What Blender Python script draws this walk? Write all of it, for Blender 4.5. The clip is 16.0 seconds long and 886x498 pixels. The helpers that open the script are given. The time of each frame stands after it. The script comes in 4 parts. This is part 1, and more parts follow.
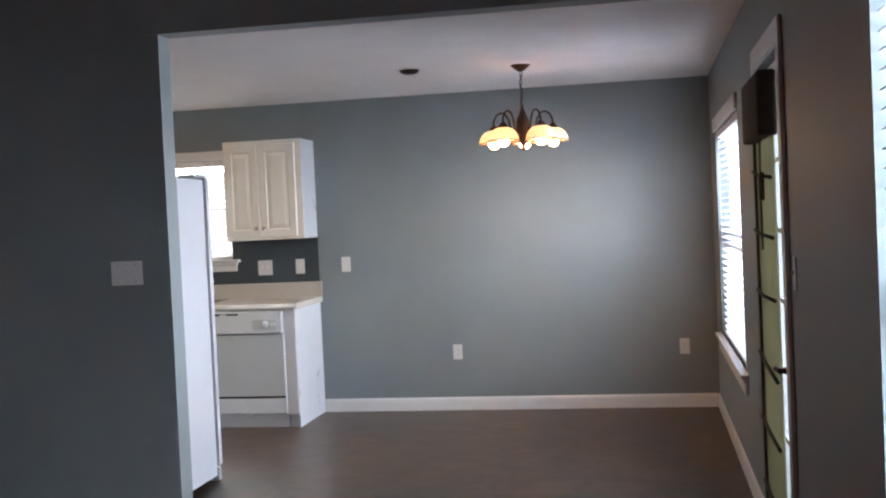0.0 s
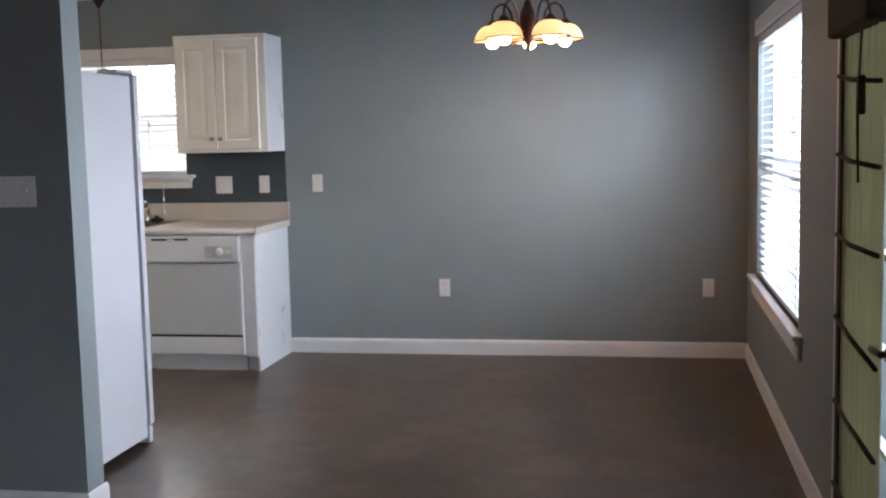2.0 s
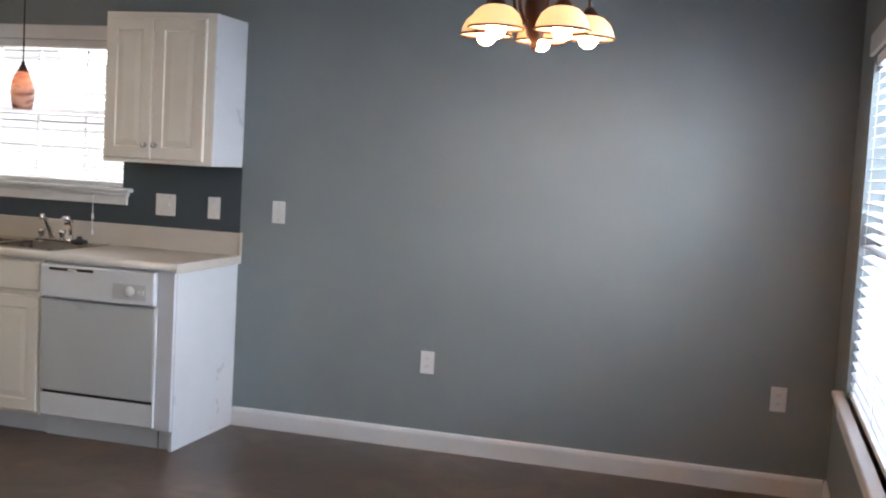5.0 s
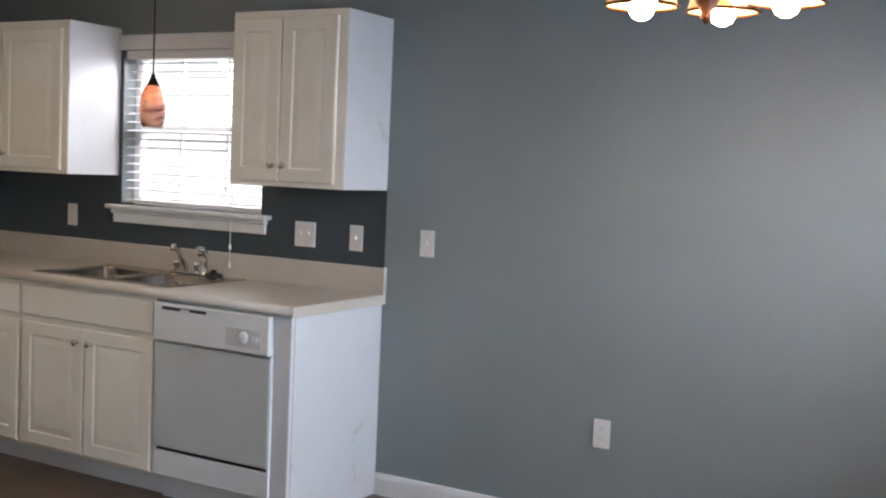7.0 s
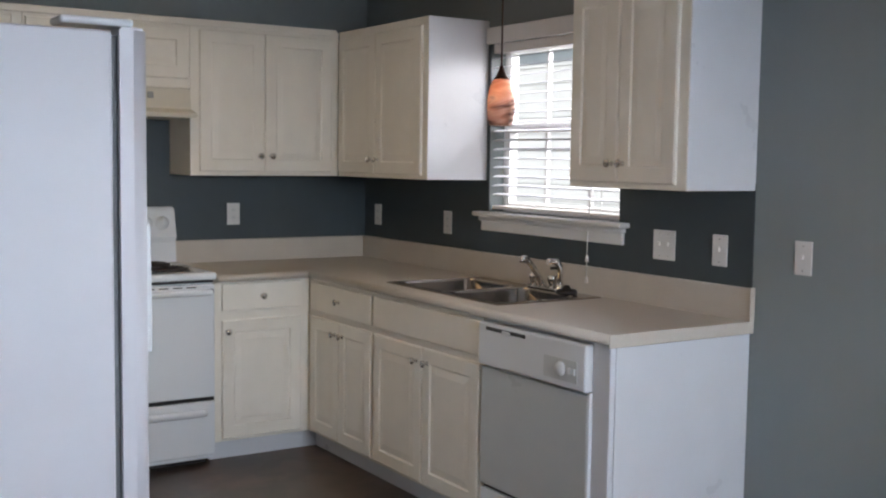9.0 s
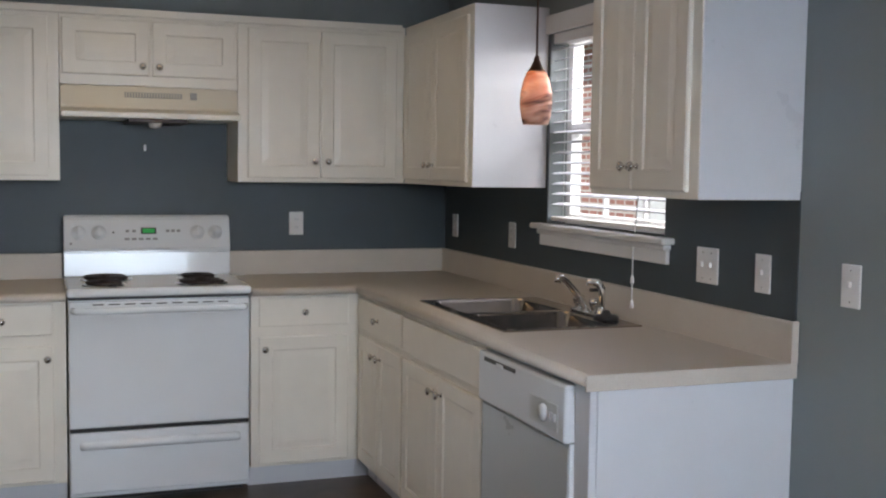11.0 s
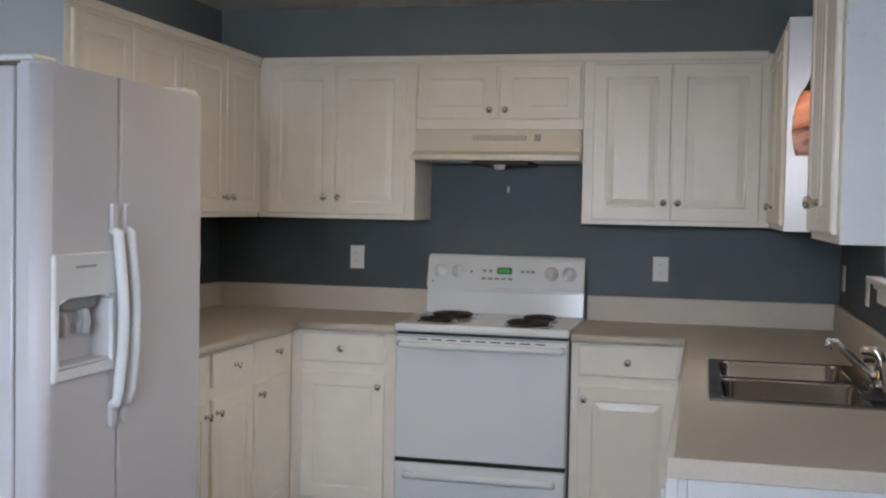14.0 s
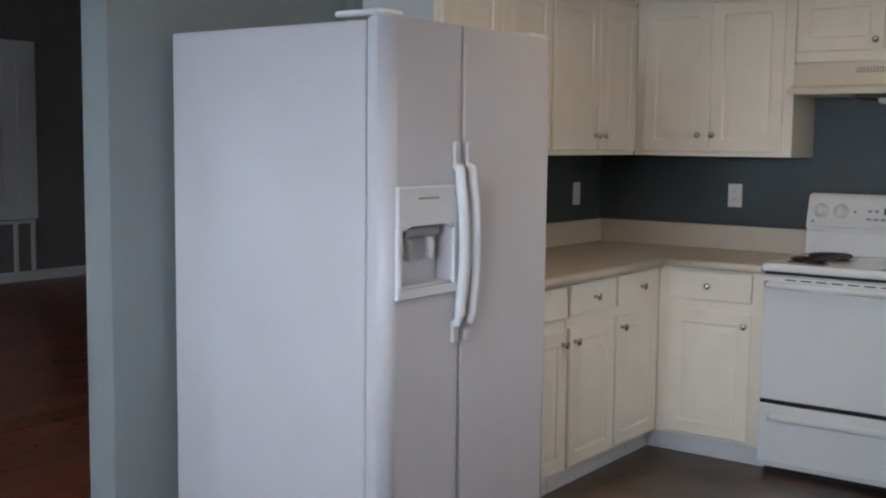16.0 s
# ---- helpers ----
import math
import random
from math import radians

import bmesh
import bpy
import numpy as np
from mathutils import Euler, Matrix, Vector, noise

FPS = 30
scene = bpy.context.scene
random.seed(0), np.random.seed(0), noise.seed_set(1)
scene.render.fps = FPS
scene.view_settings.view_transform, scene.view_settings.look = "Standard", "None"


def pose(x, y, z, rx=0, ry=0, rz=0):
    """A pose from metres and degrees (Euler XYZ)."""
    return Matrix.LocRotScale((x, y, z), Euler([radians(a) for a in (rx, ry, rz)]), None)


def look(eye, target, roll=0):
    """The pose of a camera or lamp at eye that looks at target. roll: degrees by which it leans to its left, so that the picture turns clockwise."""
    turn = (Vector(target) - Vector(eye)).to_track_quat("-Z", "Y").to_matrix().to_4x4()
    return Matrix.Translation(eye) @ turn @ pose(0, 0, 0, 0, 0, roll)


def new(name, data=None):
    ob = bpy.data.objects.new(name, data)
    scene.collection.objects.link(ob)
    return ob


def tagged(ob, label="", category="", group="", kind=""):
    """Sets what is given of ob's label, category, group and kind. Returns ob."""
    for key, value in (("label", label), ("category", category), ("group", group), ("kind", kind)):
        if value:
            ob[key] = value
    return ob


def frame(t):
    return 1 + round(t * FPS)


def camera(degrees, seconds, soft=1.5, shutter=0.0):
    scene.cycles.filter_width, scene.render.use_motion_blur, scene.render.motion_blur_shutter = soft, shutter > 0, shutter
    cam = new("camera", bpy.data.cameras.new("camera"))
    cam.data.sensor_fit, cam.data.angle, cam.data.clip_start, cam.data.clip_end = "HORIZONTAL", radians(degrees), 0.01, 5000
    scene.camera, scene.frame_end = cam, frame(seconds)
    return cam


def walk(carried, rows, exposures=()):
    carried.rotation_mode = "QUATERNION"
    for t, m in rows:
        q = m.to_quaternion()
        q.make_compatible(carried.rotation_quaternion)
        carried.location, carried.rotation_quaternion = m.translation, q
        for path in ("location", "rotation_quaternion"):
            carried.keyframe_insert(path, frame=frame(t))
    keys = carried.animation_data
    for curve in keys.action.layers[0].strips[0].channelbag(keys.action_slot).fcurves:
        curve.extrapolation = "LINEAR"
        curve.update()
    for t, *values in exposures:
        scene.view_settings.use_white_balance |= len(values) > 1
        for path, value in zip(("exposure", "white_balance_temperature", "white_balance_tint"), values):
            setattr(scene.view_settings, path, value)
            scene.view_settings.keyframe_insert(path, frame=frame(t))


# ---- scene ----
cam = camera(44.2, 16.0, soft=2.1)
METRES, EYE, TILT, LEAN, TURN = 8.16, 1.48, 0.0, 0.0, 9.2
ROWS = [
    (0.0, 0.0245, -0.002, -0.0001, 1.18, -1.62, 2.63),
    (0.5, 0.0197, 0.0372, -0.0028, 0.6, -1.32, 1.55),
    (1.0, 0.0278, 0.0723, 0.0021, 3.44, -4.11, -0.34),
    (1.5, 0.0288, 0.1059, -0.0018, 1.12, -4.36, 1.09),
    (2.0, 0.0305, 0.1421, -0.0021, 1.14, -6.02, 1.31),
    (2.5, 0.0399, 0.1792, 0.0047, 4.02, -5.83, 0.51),
    (3.0, 0.0582, 0.22, -0.002, 2.54, -3.14, 2.13),
    (3.5, 0.0622, 0.2569, -0.0028, 2.69, -4.24, 0.13),
    (4.0, 0.0720, 0.2887, -0.0039, 4.88, -5.29, -1.84),
    (6.5, 0.1156, 0.4634, 0.0008, 12.54, -2.54, -2.02),
    (7.0, 0.1206, 0.4965, 0.0, 20.72, -4.17, -2.54),
    (7.5, 0.1224, 0.5326, -0.0028, 28.15, -1.81, -0.72),
    (8.0, 0.1311, 0.5667, -0.0005, 36.33, -3.61, -1.24),
    (8.5, 0.141, 0.5972, -0.0007, 43.77, -4.77, -1.18),
    (11.0, 0.1504, 0.7491, -0.0034, 60.57, -4.24, -0.78),
    (11.5, 0.1589, 0.7821, -0.0033, 67.99, -5.52, -1.45),
    (12.0, 0.1559, 0.812, -0.0048, 70.99, -4.62, -2.67),
    (12.5, 0.1537, 0.8427, -0.0043, 76.8, -3.49, -0.94),
    (13.0, 0.1633, 0.8754, -0.0043, 84.93, -5.06, -0.71),
    (13.5, 0.1622, 0.9015, -0.0067, 85.85, -4.19, -2.01),
    (14.0, 0.1577, 0.9228, -0.0053, 94.31, -2.18, -1.1),
    (14.5, 0.1593, 0.9429, -0.0046, 102.43, -3.18, -2.34),
    (15.0, 0.1643, 0.9599, -0.0037, 108.86, -4.56, -1.92),
    (15.5, 0.1618, 0.9638, -0.0045, 112.05, -3.8, 0.23),
    (16.0, 0.1625, 0.9647, -0.0062, 117.16, -5.62, -0.66),
]
EXPO = [(0.0, 0.9), (1.5, 0.64), (4.0, 0.65), (6.5, 0.6), (8.0, 0.32), (11.0, 0.1), (13.0, 0.06), (14.0, 0.1), (14.5, 0.26), (15.0, 0.24), (15.5, 0.03), (16.0, 0.0)]
walk(cam, [(t, pose(0, 0, EYE, TILT, LEAN, TURN) @ pose(METRES * x, METRES * y, METRES * z, 90 + pitch, roll, yaw)) for t, x, y, z, yaw, pitch, roll in ROWS], EXPO)

# ---- world and large lights ----
world = bpy.data.worlds.new("sky")
scene.world = world
world.use_nodes = True
wn = world.node_tree.nodes
sky = wn.new("ShaderNodeTexSky")
sky.sky_type = "NISHITA"
sky.sun_disc = False
sky.sun_elevation = radians(48)
sky.sun_rotation = radians(200)
wn["Background"].inputs["Strength"].default_value = 0.15
world.node_tree.links.new(sky.outputs["Color"], wn["Background"].inputs["Color"])


def area_lamp(name, eye, target, sx, sy, watts, colour):
    data = bpy.data.lights.new(name, "AREA")
    data.shape, data.size, data.size_y, data.energy, data.color = "RECTANGLE", sx, sy, watts, colour
    ob = new(name, data)
    ob.matrix_world = look(eye, target)
    return ob


sun_data = bpy.data.lights.new("sun", "SUN")
sun_data.energy, sun_data.angle, sun_data.color = 3.6, radians(0.6), (1, 0.95, 0.88)
sun = new("sun", sun_data)
sun.matrix_world = look((-6, -16, 20), (0, 0, 0))
DAY = (0.71, 0.84, 1.0)
area_lamp("dining_window_sky", (1.35, 7.20, 2.20), (-3.0, 6.50, 0.2), 2.0, 1.6, 270, DAY)
area_lamp("kitchen_window_sky", (-3.48, 8.85, 2.25), (-3.48, 7.6, 1.0), 1.1, 0.8, 62, (0.97, 0.97, 1.0))
area_lamp("patio_door_sky", (1.05, 4.68, 1.2), (-2, 4.68, 0.9), 0.8, 1.8, 10, DAY)
area_lamp("living_window_sky", (1.10, 1.95, 1.4), (-2, 1.95, 0.8), 0.9, 1.5, 60, DAY)


# ---- materials ----
def paint(name, colour, rough=0.5, metal=0.0, spread=0.06, size=6.0, grain=0.0, grain_size=180.0, coat=0.0, spec=0.5, per_object=0.0):
    """A surface with broad unevenness, fine grain and a light relief."""
    m = bpy.data.materials.new(name)
    m.use_nodes = True
    nt = m.node_tree
    n, l = nt.nodes, nt.links
    b = n["Principled BSDF"]
    tc = n.new("ShaderNodeTexCoord")
    geo = n.new("ShaderNodeNewGeometry")
    broad = n.new("ShaderNodeTexNoise")
    broad.inputs["Scale"].default_value = size
    broad.inputs["Detail"].default_value = 5
    l.new(geo.outputs["Position"], broad.inputs["Vector"])
    ramp = n.new("ShaderNodeMapRange")
    ramp.inputs["From Min"].default_value, ramp.inputs["From Max"].default_value = 0.3, 0.7
    ramp.inputs["To Min"].default_value, ramp.inputs["To Max"].default_value = 1 - spread, 1 + spread
    l.new(broad.outputs["Fac"], ramp.inputs["Value"])
    hsv = n.new("ShaderNodeHueSaturation")
    hsv.inputs["Color"].default_value = (*colour, 1)
    value = ramp.outputs["Result"]
    if per_object:
        info = n.new("ShaderNodeObjectInfo")
        r2 = n.new("ShaderNodeMapRange")
        r2.inputs["To Min"].default_value, r2.inputs["To Max"].default_value = 1 - per_object, 1 + per_object
        l.new(info.outputs["Random"], r2.inputs["Value"])
        mul = n.new("ShaderNodeMath")
        mul.operation = "MULTIPLY"
        l.new(value, mul.inputs[0])
        l.new(r2.outputs["Result"], mul.inputs[1])
        value = mul.outputs[0]
    l.new(value, hsv.inputs["Value"])
    l.new(hsv.outputs["Color"], b.inputs["Base Color"])
    rr = n.new("ShaderNodeMapRange")
    rr.inputs["To Min"].default_value, rr.inputs["To Max"].default_value = max(0.02, rough - 0.08), min(1, rough + 0.08)
    l.new(broad.outputs["Fac"], rr.inputs["Value"])
    l.new(rr.outputs["Result"], b.inputs["Roughness"])
    b.inputs["Metallic"].default_value = metal
    b.inputs["Specular IOR Level"].default_value = spec
    b.inputs["Coat Weight"].default_value = coat
    if grain:
        fine = n.new("ShaderNodeTexNoise")
        fine.inputs["Scale"].default_value = grain_size
        fine.inputs["Detail"].default_value = 3
        l.new(geo.outputs["Position"], fine.inputs["Vector"])
        bump = n.new("ShaderNodeBump")
        bump.inputs["Strength"].default_value, bump.inputs["Distance"].default_value = grain, 0.002
        l.new(fine.outputs["Fac"], bump.inputs["Height"])
        l.new(bump.outputs["Normal"], b.inputs["Normal"])
    return m


def glow(name, colour, strength):
    m = bpy.data.materials.new(name)
    m.use_nodes = True
    b = m.node_tree.nodes["Principled BSDF"]
    b.inputs["Base Color"].default_value = (*colour, 1)
    b.inputs["Emission Color"].default_value = (*colour, 1)
    b.inputs["Emission Strength"].default_value = strength
    return m


def glass(name, colour=(1, 1, 1), rough=0.0):
    m = bpy.data.materials.new(name)
    m.use_nodes = True
    b = m.node_tree.nodes["Principled BSDF"]
    b.inputs["Base Color"].default_value = (*colour, 1)
    b.inputs["Roughness"].default_value = rough
    b.inputs["Transmission Weight"].default_value = 1
    b.inputs["IOR"].default_value = 1.1
    return m


def translucent(name, colour, weight=0.5, rough=0.6):
    """Thin cloth, plastic or glass that lets light through diffusely."""
    m = bpy.data.materials.new(name)
    m.use_nodes = True
    n, l = m.node_tree.nodes, m.node_tree.links
    b = n["Principled BSDF"]
    b.inputs["Base Color"].default_value = (*colour, 1)
    b.inputs["Roughness"].default_value = rough
    tr = n.new("ShaderNodeBsdfTranslucent")
    tr.inputs["Color"].default_value = (*colour, 1)
    mix = n.new("ShaderNodeMixShader")
    mix.inputs["Fac"].default_value = weight
    l.new(b.outputs[0], mix.inputs[1])
    l.new(tr.outputs[0], mix.inputs[2])
    l.new(mix.outputs[0], n["Material Output"].inputs["Surface"])
    return m


def stained_concrete():
    m = paint("stained concrete", (0.075, 0.05, 0.036), 0.34, 0, 0.5, 1.6, 0.15, 60)
    n, l = m.node_tree.nodes, m.node_tree.links
    b = n["Principled BSDF"]
    old = b.inputs["Base Color"].links[0].from_socket
    geo = n.new("ShaderNodeNewGeometry")
    mott = n.new("ShaderNodeTexNoise")
    mott.inputs["Scale"].default_value, mott.inputs["Detail"].default_value = 4.5, 8
    mott.inputs["Distortion"].default_value = 1.2
    l.new(geo.outputs["Position"], mott.inputs["Vector"])
    ramp = n.new("ShaderNodeValToRGB")
    ramp.color_ramp.elements[0].position, ramp.color_ramp.elements[0].color = 0.35, (0.55, 0.5, 0.46, 1)
    ramp.color_ramp.elements[1].position, ramp.color_ramp.elements[1].color = 0.7, (1.35, 1.3, 1.2, 1)
    l.new(mott.outputs["Fac"], ramp.inputs["Fac"])
    mix = n.new("ShaderNodeMix")
    mix.data_type, mix.blend_type = "RGBA", "MULTIPLY"
    mix.inputs["Factor"].default_value = 0.8
    l.new(old, mix.inputs["A"])
    l.new(ramp.outputs["Color"], mix.inputs["B"])
    l.new(mix.outputs["Result"], b.inputs["Base Color"])
    return m


def speckled(name, base, dot, scale, rough):
    """Laminate with fine specks."""
    m = paint(name, base, rough, 0, 0.05, 5)
    n, l = m.node_tree.nodes, m.node_tree.links
    b = n["Principled BSDF"]
    old = b.inputs["Base Color"].links[0].from_socket
    geo = n.new("ShaderNodeNewGeometry")
    t = n.new("ShaderNodeTexNoise")
    t.inputs["Scale"].default_value, t.inputs["Detail"].default_value = scale, 4
    l.new(geo.outputs["Position"], t.inputs["Vector"])
    r = n.new("ShaderNodeMapRange")
    r.inputs["From Min"].default_value, r.inputs["From Max"].default_value = 0.52, 0.68
    l.new(t.outputs["Fac"], r.inputs["Value"])
    mix = n.new("ShaderNodeMix")
    mix.data_type = "RGBA"
    l.new(r.outputs["Result"], mix.inputs["Factor"])
    l.new(old, mix.inputs["A"])
    mix.inputs["B"].default_value = (*dot, 1)
    l.new(mix.outputs["Result"], b.inputs["Base Color"])
    return m


def swirl_glass():
    """Blown glass with orange, cream and slate bands."""
    m = bpy.data.materials.new("swirled art glass")
    m.use_nodes = True
    n, l = m.node_tree.nodes, m.node_tree.links
    b = n["Principled BSDF"]
    geo = n.new("ShaderNodeNewGeometry")
    mp = n.new("ShaderNodeMapping")
    mp.inputs["Rotation"].default_value = (0.35, 0.3, 0)
    mp.inputs["Scale"].default_value = (5.0, 5.0, 19.0)
    l.new(geo.outputs["Position"], mp.inputs["Vector"])
    w = n.new("ShaderNodeTexNoise")
    w.inputs["Scale"].default_value, w.inputs["Detail"].default_value = 1.0, 2.0
    w.inputs["Distortion"].default_value = 0.9
    l.new(mp.outputs[0], w.inputs["Vector"])
    r = n.new("ShaderNodeValToRGB")
    e = r.color_ramp.elements
    e[0].position, e[0].color = 0.33, (0.22, 0.12, 0.10, 1)
    e[1].position, e[1].color = 0.75, (0.40, 0.34, 0.36, 1)
    k = e.new(0.44)
    k.color = (0.70, 0.43, 0.32, 1)
    k = e.new(0.58)
    k.color = (0.90, 0.72, 0.60, 1)
    l.new(w.outputs["Fac"], r.inputs["Fac"])
    l.new(r.outputs["Color"], b.inputs["Base Color"])
    b.inputs["Roughness"].default_value = 0.12
    tr = n.new("ShaderNodeBsdfTranslucent")
    l.new(r.outputs["Color"], tr.inputs["Color"])
    mix = n.new("ShaderNodeMixShader")
    mix.inputs["Fac"].default_value = 0.45
    l.new(b.outputs[0], mix.inputs[1])
    l.new(tr.outputs[0], mix.inputs[2])
    l.new(mix.outputs[0], n["Material Output"].inputs["Surface"])
    return m


def brick_skin():
    m = paint("red brick", (0.4, 0.2, 0.16), 0.9, 0, 0.15, 8)
    n, l = m.node_tree.nodes, m.node_tree.links
    b = n["Principled BSDF"]
    geo = n.new("ShaderNodeNewGeometry")
    mp = n.new("ShaderNodeMapping")
    mp.inputs["Rotation"].default_value = (radians(90), 0, 0)
    l.new(geo.outputs["Position"], mp.inputs["Vector"])
    t = n.new("ShaderNodeTexBrick")
    t.inputs["Color1"].default_value, t.inputs["Color2"].default_value = (0.42, 0.2, 0.16, 1), (0.32, 0.15, 0.12, 1)
    t.inputs["Mortar"].default_value = (0.6, 0.57, 0.53, 1)
    t.inputs["Scale"].default_value, t.inputs["Mortar Size"].default_value = 1.0, 0.012
    t.inputs["Brick Width"].default_value, t.inputs["Row Height"].default_value = 0.215, 0.075
    l.new(mp.outputs[0], t.inputs["Vector"])
    l.new(t.outputs["Color"], b.inputs["Base Color"])
    return m


WALL = paint("blue-grey wall paint", (0.219, 0.242, 0.244), 0.55, 0, 0.035, 3, 0.25, 120)
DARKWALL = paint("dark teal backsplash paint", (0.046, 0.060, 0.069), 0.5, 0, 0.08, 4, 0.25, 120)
LIVING = paint("grey-brown living room paint", (0.19, 0.165, 0.158), 0.6, 0, 0.04, 3, 0.25, 120)
CEIL = paint("ceiling white", (0.80, 0.755, 0.73), 0.8, 0, 0.03, 4, 0.6, 90)
TRIM = paint("white trim paint", (0.72, 0.70, 0.68), 0.35, 0, 0.03, 8)
CAB = paint("white cabinet paint", (0.82, 0.77, 0.68), 0.32, 0, 0.03, 7)
CABSIDE = paint("white laminate", (0.68, 0.68, 0.70), 0.3, 0, 0.02, 7)
APPL = paint("white enamel", (0.76, 0.78, 0.80), 0.12, 0, 0.015, 3, coat=0.3)
FRIDGE = paint("textured white enamel", (0.60, 0.585, 0.615), 0.32, 0, 0.02, 4, 0.35, 500)
PANELGREY = paint("dishwasher panel", (0.56, 0.58, 0.58), 0.3, 0, 0.02, 4)
BISQUE = paint("bisque hood enamel", (0.66, 0.61, 0.51), 0.3, 0, 0.03, 6)
TOP = speckled("beige speckled laminate", (0.55, 0.49, 0.42), (0.51, 0.45, 0.385), 260, 0.42)
FLOOR = stained_concrete()
STEEL = paint("brushed stainless steel", (0.40, 0.36, 0.33), 0.16, 1, 0.06, 20)
CHROME = paint("chrome", (0.8, 0.8, 0.8), 0.08, 1, 0.02, 10)
NICKEL = paint("satin nickel", (0.62, 0.6, 0.57), 0.2, 1, 0.03, 20)
BLACK = paint("black enamel", (0.015, 0.014, 0.014), 0.35, 0, 0.1, 10)
COIL = paint("coil burner", (0.03, 0.02, 0.018), 0.5, 0.3, 0.3, 30)
BRONZE = paint("oil-rubbed bronze", (0.06, 0.028, 0.018), 0.38, 0.7, 0.2, 30)
PLATE = paint("white switch plate", (0.74, 0.71, 0.68), 0.35, 0, 0.01, 20)
DULL = paint("grey plastic", (0.3, 0.3, 0.3), 0.45, 0, 0.05, 20)
SLAT = translucent("white blind slat", (0.62, 0.62, 0.66), 0.12)
CORD = paint("blind cord", (0.7, 0.7, 0.68), 0.7)
GREEN = glow("green clock digits", (0.02, 0.4, 0.08), 0.12)
BULB = glow("lit bulb", (1.0, 0.56, 0.26), 50.0)
SHADEGLASS = translucent("frosted ribbed glass", (0.90, 0.70, 0.52), 0.095, 0.3)
DIMBULB = glow("lit pendant bulb", (1.0, 0.60, 0.30), 8.0)
# gasket grey is set dark to carry the shadow in the door gap
GASKET = paint("rubber gasket with gap shadow in its grey", (0.13, 0.13, 0.135), 0.7, 0, 0.1, 20)
FILTER = paint("brown aluminium filter mesh", (0.06, 0.045, 0.04), 0.5, 0.6, 0.2, 60)
SWIRL = swirl_glass()
DIFFUSER = glow("lit acrylic diffuser", (1.0, 0.74, 0.42), 2.3)
PANE = glass("window glass")
FABRIC = translucent("olive woven shade", (0.20, 0.17, 0.09), 0.32, 0.9)
VALANCE = paint("dark brown valance cloth", (0.06, 0.042, 0.032), 0.9, 0, 0.25, 20, 0.5, 300)
BATTEN = paint("dark shade batten", (0.05, 0.038, 0.025), 0.8, 0, 0.2, 20)
WOOD = paint("reddish laminate plank", (0.18, 0.043, 0.02), 0.3, 0, 0.25, 14, 0.1, 60, per_object=0.3)
BRICK = brick_skin()
# sunlit white of the added backdrop, stands in for outdoor glare
BACKDROP_WHITE = paint("bright backdrop white", (0.78, 0.78, 0.78), 0.6, 0, 0.04, 3)
GRASS = paint("mown grass", (0.07, 0.10, 0.035), 0.95, 0, 0.3, 2)
ROOF = paint("grey shingles", (0.12, 0.11, 0.10), 0.9, 0, 0.2, 5)
FENCE = paint("weathered fence boards", (0.35, 0.30, 0.18), 0.85, 0, 0.2, 6)


# ---- mesh helpers ----
def box(x0, x1, y0, y1, z0, z1, bevel=0.0, bm=None, seg=2):
    own = bmesh.new()
    vs = bmesh.ops.create_cube(own, size=1)["verts"]
    for v in vs:
        v.co = Vector((x0 + (v.co.x + 0.5) * (x1 - x0), y0 + (v.co.y + 0.5) * (y1 - y0), z0 + (v.co.z + 0.5) * (z1 - z0)))
    if bevel:
        bmesh.ops.bevel(own, geom=own.edges[:], offset=bevel, segments=seg, affect="EDGES", profile=0.5)
    return merge(bm, own)


def merge(bm, own):
    if bm is None:
        return own
    tmp = bpy.data.meshes.new("tmp")
    own.to_mesh(tmp)
    own.free()
    bm.from_mesh(tmp)
    bpy.data.meshes.remove(tmp)
    return bm


def lathe(profile, at=(0, 0, 0), axis="z", steps=32, bm=None):
    """A turned shape from (radius, height) pairs."""
    own = bmesh.new()
    rings = []
    for r, z in profile:
        rings.append([own.verts.new((max(r, 0.0004) * math.cos(2 * math.pi * i / steps), max(r, 0.0004) * math.sin(2 * math.pi * i / steps), z)) for i in range(steps)])
    for a, b in zip(rings, rings[1:]):
        for i in range(steps):
            f = own.faces.new((a[i], a[(i + 1) % steps], b[(i + 1) % steps], b[i]))
            f.smooth = True
    turn = {"z": Matrix(), "x": Matrix.Rotation(radians(90), 4, "Y"), "-x": Matrix.Rotation(radians(-90), 4, "Y"), "-y": Matrix.Rotation(radians(90), 4, "X"), "y": Matrix.Rotation(radians(-90), 4, "X")}[axis]
    own.transform(Matrix.Translation(at) @ turn)
    bmesh.ops.recalc_face_normals(own, faces=own.faces[:])
    return merge(bm, own)


def tube(points, radius, steps=10, bm=None):
    own = bmesh.new()
    pts = [Vector(p) for p in points]
    rings = []
    up = Vector((0.31, 0.17, 0.93))
    for i, p in enumerate(pts):
        d = (pts[min(i + 1, len(pts) - 1)] - pts[max(i - 1, 0)]).normalized()
        a = d.cross(up).normalized()
        b = d.cross(a).normalized()
        r = radius[i] if isinstance(radius, (list, tuple)) else radius
        rings.append([own.verts.new(p + r * (math.cos(2 * math.pi * k / steps) * a + math.sin(2 * math.pi * k / steps) * b)) for k in range(steps)])
    for u, w in zip(rings, rings[1:]):
        for k in range(steps):
            own.faces.new((u[k], u[(k + 1) % steps], w[(k + 1) % steps], w[k])).smooth = True
    own.faces.new(rings[0])
    own.faces.new(rings[-1])
    bmesh.ops.recalc_face_normals(own, faces=own.faces[:])
    return merge(bm, own)


